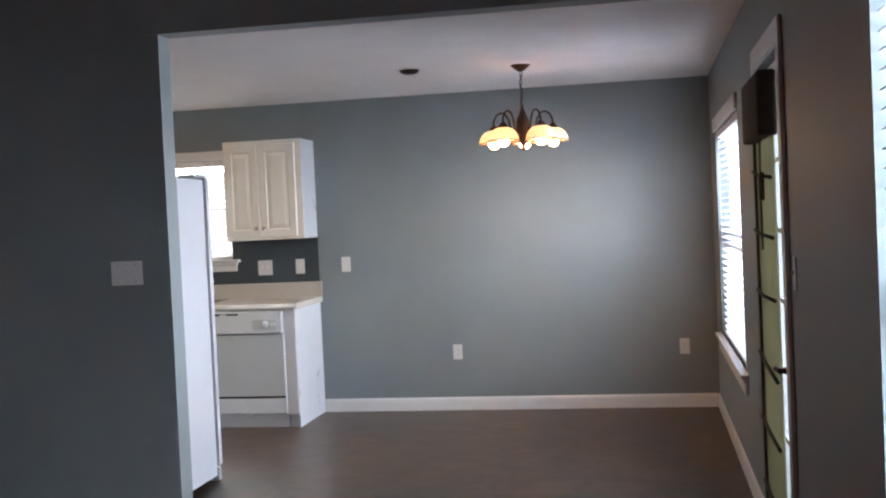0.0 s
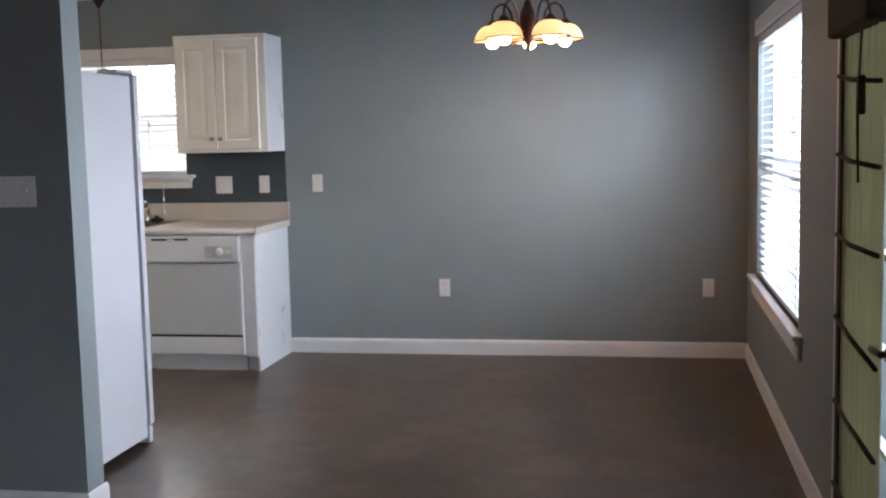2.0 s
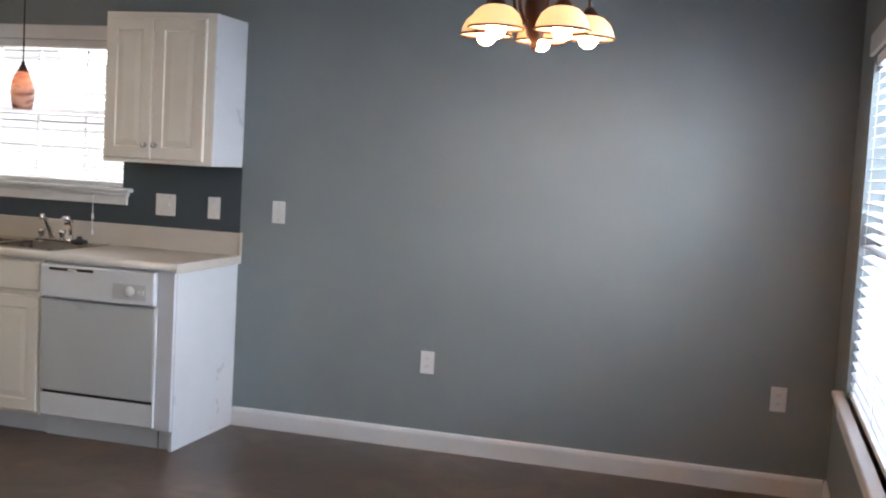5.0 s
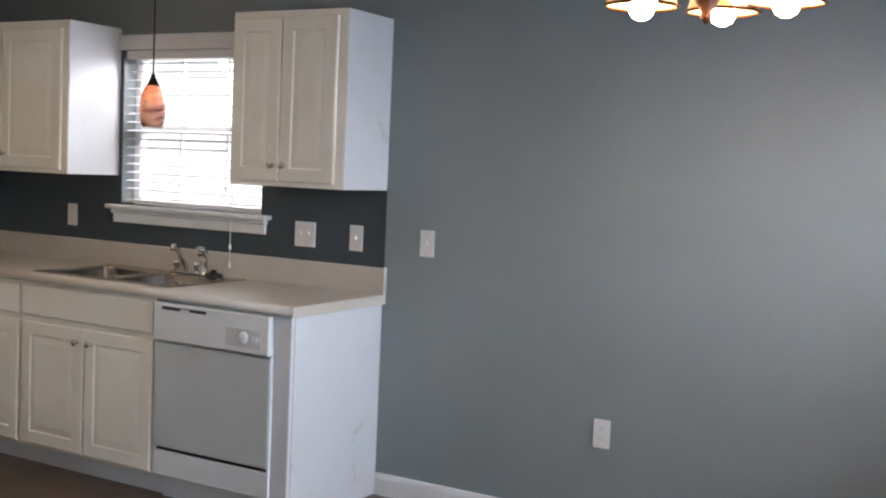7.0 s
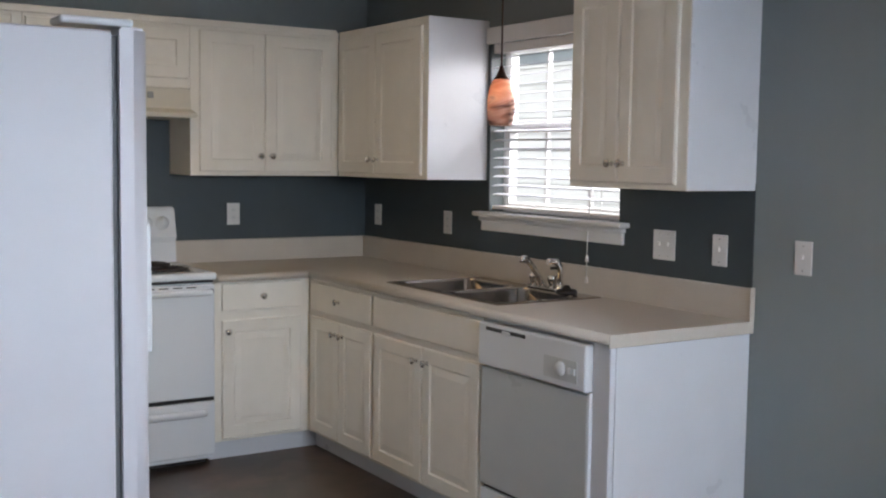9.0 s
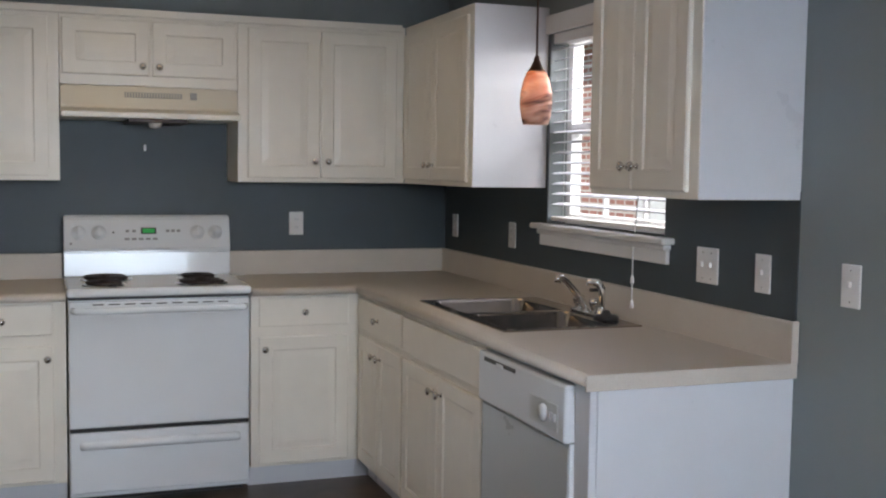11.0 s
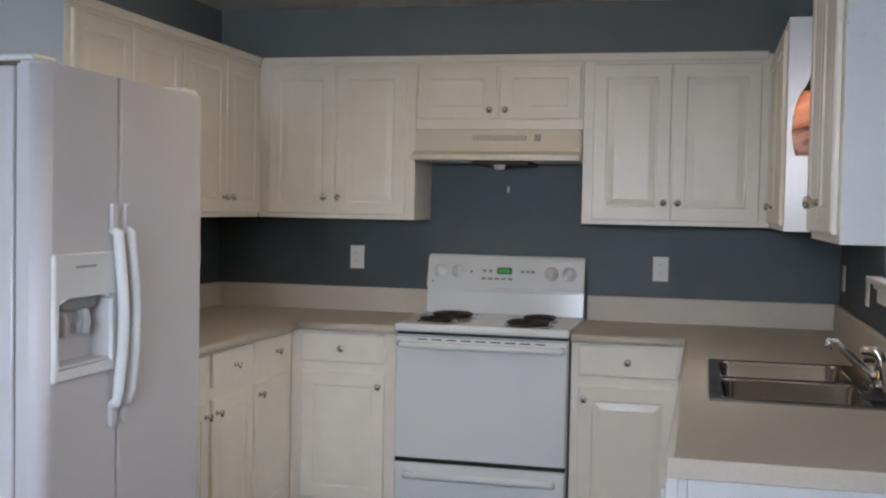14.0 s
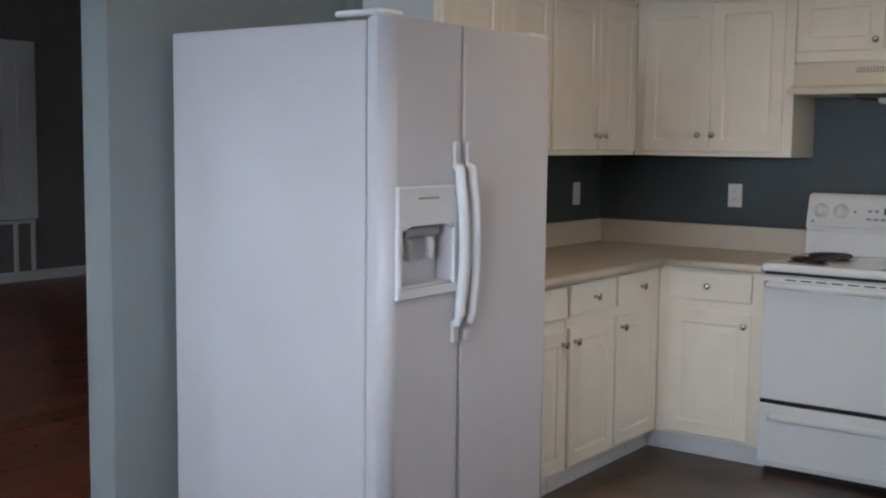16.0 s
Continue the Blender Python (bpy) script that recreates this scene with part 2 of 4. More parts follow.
def arc(a, b, bulge, n=14):
    """Points from a to b on a smooth bow."""
    a, b, bulge = Vector(a), Vector(b), Vector(bulge)
    return [a.lerp(b, i / n) + bulge * math.sin(math.pi * i / n) for i in range(n + 1)]


def mesh_of(name, bm, material):
    me = bpy.data.meshes.new(name)
    bm.to_mesh(me)
    bm.free()
    me.materials.append(material)
    return me


def origin(ob):
    m = Matrix()
    while ob:
        m = ob.matrix_basis.copy() if ob.parent is None else m
        ob = ob.parent
    return m


def part(name, bm, material, parent, label=""):
    """Links a bmesh, given in the world's metres, as one mesh under a thing or a part."""
    ob = new(name, mesh_of(name, bm, material))
    ob.parent = parent
    ob.matrix_parent_inverse = origin(parent).inverted() if parent.type == "EMPTY" else Matrix()
    return tagged(ob, label)


def thing(name, at, label, category, group=""):
    ob = new(name)
    ob.empty_display_size = 0.1
    ob.matrix_basis = Matrix.Translation(at)
    return tagged(ob, label, category, group)


def setting(name, bm, material, label, category="wall"):
    return tagged(new(name, mesh_of(name, bm, material)), label, category, "", "structure")


def piece(name, mesh, at, parent, turn=None):
    ob = new(name, mesh)
    ob.parent = parent
    ob.matrix_parent_inverse = origin(parent).inverted() if parent.type == "EMPTY" else Matrix()
    ob.matrix_basis = Matrix.Translation(at) @ (turn or Matrix())
    return ob


def facing(x, y, z, way):
    """Local x runs along the front and local -y points out of it; way: N, W or S wall behind."""
    return Matrix.Translation((x, y, z)) @ Matrix.Rotation(radians({"N": 0, "W": 90, "S": 180, "E": -90}[way]), 4, "Z")


def panel_door(w, h, m, t=0.014, rail=0.058, raised=True):
    """A routed cabinet door with a raised field, its lower corner at m, front towards local -y."""
    own = bmesh.new()
    if not raised or h < 0.2:
        own = box(0, w, -t, 0, 0, h, 0.005, own)
    else:
        rings = []
        for inset, y in ((0, 0), (0, -t + 0.005), (0.005, -t), (rail, -t), (rail + 0.005, -t + 0.005), (rail + 0.010, -t + 0.005), (rail + 0.038, -t + 0.001)):
            rings.append([own.verts.new(c) for c in ((inset, y, inset), (w - inset, y, inset), (w - inset, y, h - inset), (inset, y, h - inset))])
        for a, b in zip(rings, rings[1:]):
            for i in range(4):
                own.faces.new((a[i], a[(i + 1) % 4], b[(i + 1) % 4], b[i]))
        own.faces.new(rings[-1])
        own.faces.new(rings[0][::-1])
        bmesh.ops.recalc_face_normals(own, faces=own.faces[:])
    own.transform(m)
    return own


def knob_bm(m):
    own = lathe([(0.0, -0.001), (0.010, 0), (0.007, 0.004), (0.005, 0.009), (0.006, 0.013), (0.0125, 0.017), (0.0155, 0.022), (0.014, 0.027), (0.008, 0.030), (0, 0.031)], axis="-y", steps=20)
    own.transform(m)
    return own

# ---- the large structure ----
WX, EX, NY, SY = -5.19, 0.705, 8.25, 5.18
CEILING = 2.43


def pierced(axis, a0, a1, b0, b1, z0, z1, holes):
    """A wall along x or y with rectangular openings (from, to, low, high) right through it."""
    own = bmesh.new()

    def slab(u0, u1, w0, w1):
        if u1 - u0 > 1e-4 and w1 - w0 > 1e-4:
            box(u0, u1, b0, b1, w0, w1, 0, own) if axis == "x" else box(b0, b1, u0, u1, w0, w1, 0, own)

    at = a0
    for u0, u1, w0, w1 in sorted(holes):
        slab(at, u0, z0, z1)
        slab(u0, u1, z0, w0)
        slab(u0, u1, w1, z1)
        at = u1
    slab(at, a1, z0, z1)
    bmesh.ops.remove_doubles(own, verts=own.verts[:], dist=1e-5)
    return own


KWIN = (-3.95, -3.02, 1.225, 2.02)
DWIN = (5.95, 7.66, 0.60, 1.98)
PDOOR = (4.11, 4.89, 0.0, 2.05)
LWIN = (1.50, 2.55, 0.50, 2.05)
setting("wall_north", pierced("x", WX - 0.15, EX + 0.15, NY, NY + 0.15, -0.05, 2.53, [KWIN]), WALL, "blue-grey painted wall behind the dining area and sink")
setting("wall_west", box(WX - 0.15, WX, SY, NY, -0.05, 2.53), WALL, "blue-grey painted wall behind the stove")
setting("wall_east", pierced("y", -1.75, NY, EX, EX + 0.15, -0.05, 3.0, [DWIN, PDOOR, LWIN]), WALL, "blue-grey painted wall with windows and patio door")
setting("wall_partition", box(-7.2, -2.076, 5.0, 5.13, -0.05, CEILING), WALL, "blue-grey partition wall between kitchen and living room")
setting("wall_furring", box(WX - 0.15, -3.18, 5.131, SY, -0.05, CEILING), WALL, "blue-grey wall behind the counter beside the fridge")
setting("wall_header", box(-7.2, EX, 5.0, 5.13, CEILING + 0.002, 3.0), WALL, "painted wall above the wide opening")
setting("wall_living_west", box(-7.35, -7.2, -1.75, SY, -0.05, 3.0), LIVING, "grey-brown painted living room wall")
setting("wall_living_south", box(-7.35, EX + 0.15, -1.9, -1.75, -0.05, 3.0), LIVING, "grey-brown painted living room wall far behind")
setting("ceiling", box(WX - 0.15, EX, 5.13, NY, CEILING, 2.53), CEIL, "white textured ceiling", "ceiling")
setting("ceiling_living", box(-7.35, EX + 0.15, -1.9, 5.13, 3.0, 3.1), CEIL, "white textured living room ceiling", "ceiling")
setting("floor", box(WX - 0.15, EX, 5.06, NY, -0.1, 0.0), FLOOR, "dark brown stained concrete floor", "floor")
living_floor = setting("floor_living", box(-7.2, EX, -1.75, 5.06, -0.1, -0.012), BATTEN, "reddish wood laminate floor", "floor")

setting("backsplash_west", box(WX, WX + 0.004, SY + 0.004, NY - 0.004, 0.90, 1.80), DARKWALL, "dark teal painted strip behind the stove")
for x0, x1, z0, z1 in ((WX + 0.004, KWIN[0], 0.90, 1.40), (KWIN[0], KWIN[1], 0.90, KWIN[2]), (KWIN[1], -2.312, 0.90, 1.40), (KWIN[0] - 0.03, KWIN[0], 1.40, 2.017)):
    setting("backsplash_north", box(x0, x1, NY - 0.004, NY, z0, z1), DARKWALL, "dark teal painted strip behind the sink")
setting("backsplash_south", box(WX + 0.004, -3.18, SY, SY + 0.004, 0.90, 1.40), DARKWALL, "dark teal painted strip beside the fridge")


def baseboard(axis, a0, a1, b, out):
    """A baseboard with a rounded upper edge. out: +1 or -1, the side of b on which it stands."""
    prof = [(0, 0), (0.014, 0), (0.014, 0.078), (0.011, 0.09), (0.006, 0.098), (0, 0.1)]
    m = bmesh.new()
    ends = []
    for a in (a0, a1):
        ends.append([m.verts.new((a, b + out * p, z) if axis == "x" else (b + out * p, a, z)) for p, z in prof])
    for i in range(len(prof)):
        j = (i + 1) % len(prof)
        m.faces.new((ends[0][i], ends[0][j], ends[1][j], ends[1][i]))
    m.faces.new(ends[0])
    m.faces.new(ends[1])
    bmesh.ops.recalc_face_normals(m, faces=m.faces[:])
    return m


for axis, a0, a1, b, out in (("x", -2.31, EX - 0.016, NY, -1), ("y", 4.985, NY, EX, -1), ("y", -1.73, 4.015, EX, -1), ("x", -7.19, -2.076, 5.0, -1), ("y", 4.986, 5.144, -2.076, 1),
                             ("x", -3.17, -2.076, 5.13, 1), ("x", -7.19, EX - 0.016, -1.75, 1)):
    setting("baseboard", baseboard(axis, a0, a1, b, out), TRIM, "white painted baseboard along the wall", "baseboard")


# ---- windows and blinds ----
def to_wall(way):
    """(along, out, z) to the world, for a window in the north or the east wall; out points into the room."""
    return (lambda a, o, z: (a, NY - o, z)) if way == "N" else (lambda a, o, z: (EX - o, a, z))


def wbox(way, a0, a1, o0, o1, z0, z1, bevel=0.0, bm=None):
    p, q = to_wall(way)(a0, o0, z0), to_wall(way)(a1, o1, z1)
    return box(min(p[0], q[0]), max(p[0], q[0]), min(p[1], q[1]), max(p[1], q[1]), z0, z1, bevel, bm)


def window(name, way, hole, bars, label):
    a0, a1, z0, z1 = hole
    w = tagged(new(name), label, "window", "", "structure")
    w.matrix_basis = Matrix.Translation(to_wall(way)((a0 + a1) / 2, 0, z0))
    f = 0.045
    fr = wbox(way, a0, a0 + f, -0.13, -0.08, z0, z1, 0.004)
    wbox(way, a1 - f, a1, -0.13, -0.08, z0, z1, 0.004, fr)
    wbox(way, a0 + f, a1 - f, -0.13, -0.08, z0, z0 + f, 0.004, fr)
    wbox(way, a0 + f, a1 - f, -0.13, -0.08, z1 - f, z1, 0.004, fr)
    part("window_frame", fr, TRIM, w)
    zm = (z0 + z1) / 2 + 0.0
    part("meeting_rail", wbox(way, a0 + f, a1 - f, -0.125, -0.08, zm - 0.022, zm + 0.022, 0.003), TRIM, w)
    for i in range(1, bars):
        a = a0 + (a1 - a0) * i / bars
        part("muntin", wbox(way, a - 0.008, a + 0.008, -0.118, -0.094, z0 + f, z1 - f), TRIM, w)
    for za, zb in ((z0 + f, zm - 0.022), (zm + 0.022, z1 - f)):
        pane = part("pane", wbox(way, a0 + f, a1 - f, -0.110, -0.106, za, zb), PANE, w)
        pane.visible_shadow = False
    return w


def sill(way, a0, a1, z, deep=0.05, apron=0.07):
    s = tagged(new("window_sill"), "white painted window sill with a moulded apron", "window sill", "", "structure")
    s.matrix_basis = Matrix.Translation(to_wall(way)((a0 + a1) / 2, 0, z))
    part("stool", wbox(way, a0, a1, -0.08, deep, z - 0.022, z, 0.006), TRIM, s)
    if apron:
        part("apron", wbox(way, a0 + 0.03, a1 - 0.03, 0.001, 0.02, z - 0.022 - apron, z - 0.022, 0.004), TRIM, s)
        part("cove", wbox(way, a0 + 0.02, a1 - 0.02, 0.001, 0.032, z - 0.045, z - 0.022, 0.008), TRIM, s)


def blind(way, hole, out, tilt, pitch, label, drop=0.0, wand=False):
    a0, a1, z0, z1 = hole
    a0, a1 = a0 + 0.006, a1 - 0.006
    mid = (a0 + a1) / 2
    t = thing("venetian_blind", to_wall(way)(mid, out, z1), label, "blind", "venetian blinds")
    part("head_rail", wbox(way, a0, a1, out - 0.028, out + 0.028, z1 - 0.045, z1 - 0.002, 0.003), TRIM, t)
    part("bottom_rail", wbox(way, a0, a1, out - 0.025, out + 0.025, z0 + 0.012 + drop, z0 + 0.03 + drop, 0.004), TRIM, t)
    own = bmesh.new()
    length, rows = a1 - a0, []
    for s in (-1, 1):
        rows.append([own.verts.new((s * length / 2, 0.024 * k / 3, -0.0025 * (k / 3) ** 2)) for k in range(-3, 4)])
        rows.append([own.verts.new((s * length / 2, 0.024 * k / 3, 0.0025 - 0.0025 * (k / 3) ** 2)) for k in range(-3, 4)])
    lo0, hi0, lo1, hi1 = rows
    for k in range(6):
        own.faces.new((hi0[k], hi0[k + 1], hi1[k + 1], hi1[k]))
        own.faces.new((lo0[k], lo1[k], lo1[k + 1], lo0[k + 1]))
    for k in (0, 6):
        own.faces.new((hi0[k], hi1[k], lo1[k], lo0[k]))
    own.faces.new(lo0 + hi0[::-1])
    own.faces.new(lo1 + hi1[::-1])
    bmesh.ops.recalc_face_normals(own, faces=own.faces[:])
    slat = mesh_of("slat", own, SLAT)
    turn = Matrix.Rotation(radians(tilt), 4, "X")
    if way == "E":
        turn = Matrix.Rotation(radians(-90), 4, "Z") @ turn
    z = z1 - 0.065
    while z > z0 + 0.045 + drop:
        jitter = Matrix.Rotation(radians(random.uniform(-1.5, 1.5)), 4, "X")
        piece("slat", slat, to_wall(way)(mid, out, z), t, turn @ jitter)
        z -= pitch
    for a in (a0 + 0.12, a1 - 0.12) if length < 1.2 else (a0 + 0.15, mid, a1 - 0.15):
        part("ladder_cord", wbox(way, a - 0.0015, a + 0.0015, out + 0.026, out + 0.028, z0 + 0.03 + drop, z1 - 0.045), CORD, t)
    if wand:
        a = a1 - 0.16
        x, y, z = to_wall(way)(a, out + 0.035, 0)
        part("pull_cord", tube([(x, y, z1 - 0.05), (x + 0.002, y - 0.004, 1.5), (x, y - 0.03, 1.16), (x, y - 0.03, 0.97)], 0.0022, 6), CORD, t)
        for zz in (1.05, 0.96):
            part("tassel", lathe([(0.002, 0.03), (0.006, 0.02), (0.008, 0.0), (0.0, -0.002)], (x, y - 0.03, zz), steps=12), PLATE, t)
    return t


window("window_1", "N", KWIN, 3, "white double-hung kitchen window over the sink")
window("window_2", "E", DWIN, 4, "white double-hung dining window")
window("window_3", "E", LWIN, 3, "white double-hung living room window")
sill("N", -4.02, -2.955, 1.225, 0.055)
sill("E", 5.80, 7.82, 0.60, 0.045, 0.09)
sill("E", 1.42, 2.63, 0.50, 0.04, 0.06)
tagged(part("head_casing", box(-3.99, -2.98, NY - 0.018, NY - 0.001, 2.018, 2.095, 0.004), TRIM, bpy.data.objects["window_1"]))
part("head_casing", box(EX - 0.018, EX - 0.001, 5.90, 7.71, 1.978, 2.065, 0.004), TRIM, bpy.data.objects["window_2"])
blind("N", KWIN, -0.035, 10, 0.043, "white slatted blind in the kitchen window", 0.0, True)
blind("E", DWIN, -0.035, 9, 0.043, "white slatted blind glowing in the dining window")
blind("E", LWIN, -0.035, 30, 0.043, "white slatted blind in the living room window")

# living room window or shutter on the far wall
lw = thing("shuttered_window", (-6.0, -1.75, 0.62), "white shuttered window on the dark far wall", "window")
part("casing", box(-6.32, -5.4, -1.75, -1.71, 0.62, 2.36, 0.006), TRIM, lw)
for k in range(5):
    part("shutter_panel", box(-6.25 + k * 0.165, -6.10 + k * 0.165, -1.71, -1.69, 0.74, 2.26, 0.006), TRIM, lw)
lp = thing("wall_panel_moulding", (-6.0, -1.75, 0.1), "white framed moulding under the far window", "moulding")
for x in (-6.27, -6.08, -5.75, -5.45):
    part("stile", box(x - 0.02, x + 0.02, -1.75, -1.72, 0.10, 0.60, 0.004), TRIM, lp)
part("rail", box(-6.29, -5.4, -1.75, -1.715, 0.575, 0.61, 0.004), TRIM, lp)

# patio door in the east wall, with its casing and woven shade
pd = tagged(new("door_1"), "white glazed patio door, closed, behind a woven shade", "door", "", "structure")
pd.matrix_basis = Matrix.Translation((EX, 4.58, 0))
y0, y1, zt = PDOOR[0], PDOOR[1], PDOOR[3]
own = box(EX + 0.03, EX + 0.075, y0 + 0.005, y0 + 0.11, 0.01, zt - 0.006, 0.003)
box(EX + 0.03, EX + 0.075, y1 - 0.11, y1 - 0.005, 0.01, zt - 0.006, 0.003, own)
box(EX + 0.03, EX + 0.075, y0 + 0.11, y1 - 0.11, 0.01, 0.22, 0.003, own)
box(EX + 0.03, EX + 0.075, y0 + 0.11, y1 - 0.11, zt - 0.11, zt - 0.006, 0.003, own)
part("leaf", own, TRIM, pd)
for i in range(1, 6):
    z = 0.22 + (zt - 0.33) * i / 6
    part("muntin", box(EX + 0.036, EX + 0.07, y0 + 0.11, y1 - 0.11, z - 0.01, z + 0.01), TRIM, pd)
pane = part("pane", box(EX + 0.05, EX + 0.055, y0 + 0.11, y1 - 0.11, 0.22, zt - 0.11), PANE, pd)
pane.visible_shadow = False
part("handle_rose", lathe([(0, 0), (0.03, 0), (0.03, 0.008), (0.02, 0.014), (0.012, 0.05), (0, 0.05)], (EX + 0.03, y0 + 0.07, 0.86), axis="-x", steps=20), BRONZE, pd)
part("lever", tube(arc((EX - 0.03, y0 + 0.05, 0.86), (EX - 0.03, y0 + 0.18, 0.85), (-0.012, 0, 0.006)), 0.011), BRONZE, pd, "dark bronze lever")
part("deadbolt", lathe([(0, 0), (0.03, 0), (0.028, 0.016), (0, 0.018)], (EX + 0.03, y0 + 0.07, 1.02), axis="-x", steps=20), BRONZE, pd)
casing = tagged(new("door_casing"), "white casing round the patio door", "casing", "", "structure")
casing.matrix_basis = Matrix.Translation((EX, 4.58, 0))
part("side_casing", box(EX - 0.018, EX - 0.001, y0 - 0.09, y0 - 0.004, 0, zt + 0.09, 0.004), TRIM, casing)
part("side_casing", box(EX - 0.018, EX - 0.001, y1 + 0.004, y1 + 0.09, 0, zt + 0.09, 0.004), TRIM, casing)
part("head_casing", box(EX - 0.018, EX - 0.001, y0 - 0.004, y1 + 0.004, zt + 0.004, zt + 0.09, 0.004), TRIM, casing)

sh = thing("woven_shade", (EX - 0.06, 4.76, 1.97), "olive woven shade with dark battens and brown valance", "shade")
own = bmesh.new()
cols = []
for i in range(41):
    y = 4.22 + i * 0.60 / 40
    dx = 0.010 * math.sin(i * 1.1) + 0.004 * math.sin(i * 2.7)
    cols.append([own.verts.new((EX - 0.022 + dx * 0.7, y, 0.06 + k * (1.88 / 24))) for k in range(25)])
for a, b in zip(cols, cols[1:]):
    for k in range(24):
        own.faces.new((a[k], a[k + 1], b[k + 1], b[k])).smooth = True
bmesh.ops.solidify(own, geom=own.faces[:], thickness=0.003)
part("cloth", own, FABRIC, sh, "olive yellow woven cloth")
for i, z in enumerate((0.30, 0.575, 0.85, 1.115, 1.37, 1.615)):
    sag = 0.02 * (i % 3)
    part("batten", tube([(EX - 0.037, 4.21, z - sag), (EX - 0.038, 4.60, z - 0.01 - sag * 0.3), (EX - 0.037, 4.830, z)], 0.0075, 8), BATTEN, sh)
part("edge_binding", box(EX - 0.036, EX - 0.026, 4.790, 4.835, 0.06, 1.9, 0.003), BATTEN, sh)
part("valance", box(EX - 0.075, EX - 0.003, 4.21, 4.830, 1.73, 1.975, 0.012), VALANCE, sh, "dark brown cloth valance")
part("cord", tube(arc((EX - 0.05, 4.40, 1.73), (EX - 0.05, 4.42, 1.30), (0.0, 0.03, 0)), 0.004, 6), BATTEN, sh)
part("cord_cleat", box(EX - 0.06, EX - 0.04, 4.38, 4.42, 1.49, 1.60, 0.006), BATTEN, sh)


# ---- cabinets ----
def cabinet(name, way, x, y, width, z0, z1, depth, fronts, label, category, group, toe=False, end=None):
    """fronts: (kind, from, to, low, high, knob_x, knob_z) along the front. (x, y) is the corner where local x starts, on the face plane."""
    m = facing(x, y, 0, way)
    c = thing(name, m @ Vector((width / 2, depth / 2, z0)), label, category, group)
    body = box(0.0005, width - 0.0005, 0.0, depth, z0 + (0.1 if toe else 0), z1, 0.002)
    body.transform(m)
    part("body", body, CAB, c)
    if toe:
        k = box(0.0005, width - 0.0005, 0.07, depth, z0, z0 + 0.1)
        k.transform(m)
        part("toe_kick", k, CABSIDE, c)
    for kind, a, b, lo, hi, kx, kz in fronts:
        d = part("drawer_front" if kind == "drawer" else "door", panel_door(b - a, hi - lo, m @ Matrix.Translation((a, -0.001, lo)), raised=kind == "door"), CAB, c)
        if kx is not None:
            part("knob", knob_bm(m @ Matrix.Translation((kx, -0.015, kz))), NICKEL, d, "round nickel knob")
    return c


LO, HI, UL, UH = 0.115, 0.69, 1.395, 2.09
BASE = "white raised-panel base cabinet with nickel knobs under the counter"
UPPER = "white raised-panel wall cabinet with nickel knobs"
# along the sink wall, face plane y = 7.60
BN, BW, BS = 7.60, -4.57, 5.83
cabinet("base_cabinet", "N", -4.568, BN, 0.668, 0, 0.874, 0.645, [("drawer", 0.035, 0.655, 0.72, 0.86, 0.34, 0.79), ("door", 0.035, 0.335, LO, HI, 0.30, 0.63), ("door", 0.341, 0.655, LO, HI, 0.378, 0.63)], BASE, "cabinet", "base cabinets", True)
cabinet("sink_cabinet", "N", -3.90, BN, 0.855, 0, 0.72, 0.645, [("drawer", 0.012, 0.845, 0.72, 0.86, None, None), ("door", 0.012, 0.424, LO, HI, 0.385, 0.63), ("door", 0.432, 0.845, LO, HI, 0.47, 0.63)], "white base cabinet under the sink with a false drawer", "cabinet", "base cabinets", True)
part("top_rail", box(-3.899, -3.046, BN, BN + 0.02, 0.7205, 0.874, 0.001), CAB, bpy.data.objects["sink_cabinet"])
pan = thing("end_panel", (-2.36, 7.9, 0), "white laminate panel closing the counter end beside the dishwasher", "panel")
part("panel", box(-2.335, -2.315, BN + 0.02, NY - 0.001, 0.0, 0.874, 0.002), CABSIDE, pan)
part("stile", box(-2.402, -2.316, BN - 0.004, BN + 0.018, 0.1, 0.874, 0.003), CABSIDE, pan)
part("toe_block", box(-2.402, -2.337, BN + 0.05, BN + 0.1, 0.0, 0.099), CABSIDE, pan)
# along the stove wall, face plane x = -4.57
cabinet("base_cabinet", "W", BW, 5.83, 0.495, 0, 0.874, 0.615, [("drawer", 0.055, 0.445, 0.735, 0.865, 0.245, 0.80), ("door", 0.055, 0.445, LO, HI, 0.42, 0.636)], BASE, "cabinet", "base cabinets", True)
cabinet("base_cabinet", "W", BW, 7.10, 0.498, 0, 0.874, 0.615, [("drawer", 0.035, 0.447, 0.735, 0.865, 0.24, 0.80), ("door", 0.035, 0.447, LO, HI, 0.06, 0.636)], BASE, "cabinet", "base cabinets", True)
# beside the fridge, face plane y = 5.83; local x runs towards -x
cabinet("base_cabinet", "S", -3.71, BS, 0.858, 0, 0.874, 0.645, [("drawer", 0.02, 0.405, 0.735, 0.865, 0.218, 0.80), ("drawer", 0.43, 0.82, 0.735, 0.865, 0.645, 0.80), ("door", 0.02, 0.405, LO, HI, 0.055, 0.635), ("door", 0.43, 0.82, LO, HI, 0.465, 0.64)], BASE, "cabinet", "base cabinets", True)
cabinet("base_cabinet", "S", -3.20, BS, 0.508, 0, 0.874, 0.645, [("drawer", 0.03, 0.495, 0.735, 0.865, 0.26, 0.80), ("door", 0.03, 0.495, LO, HI, 0.467, 0.635)], BASE, "cabinet", "base cabinets", True)
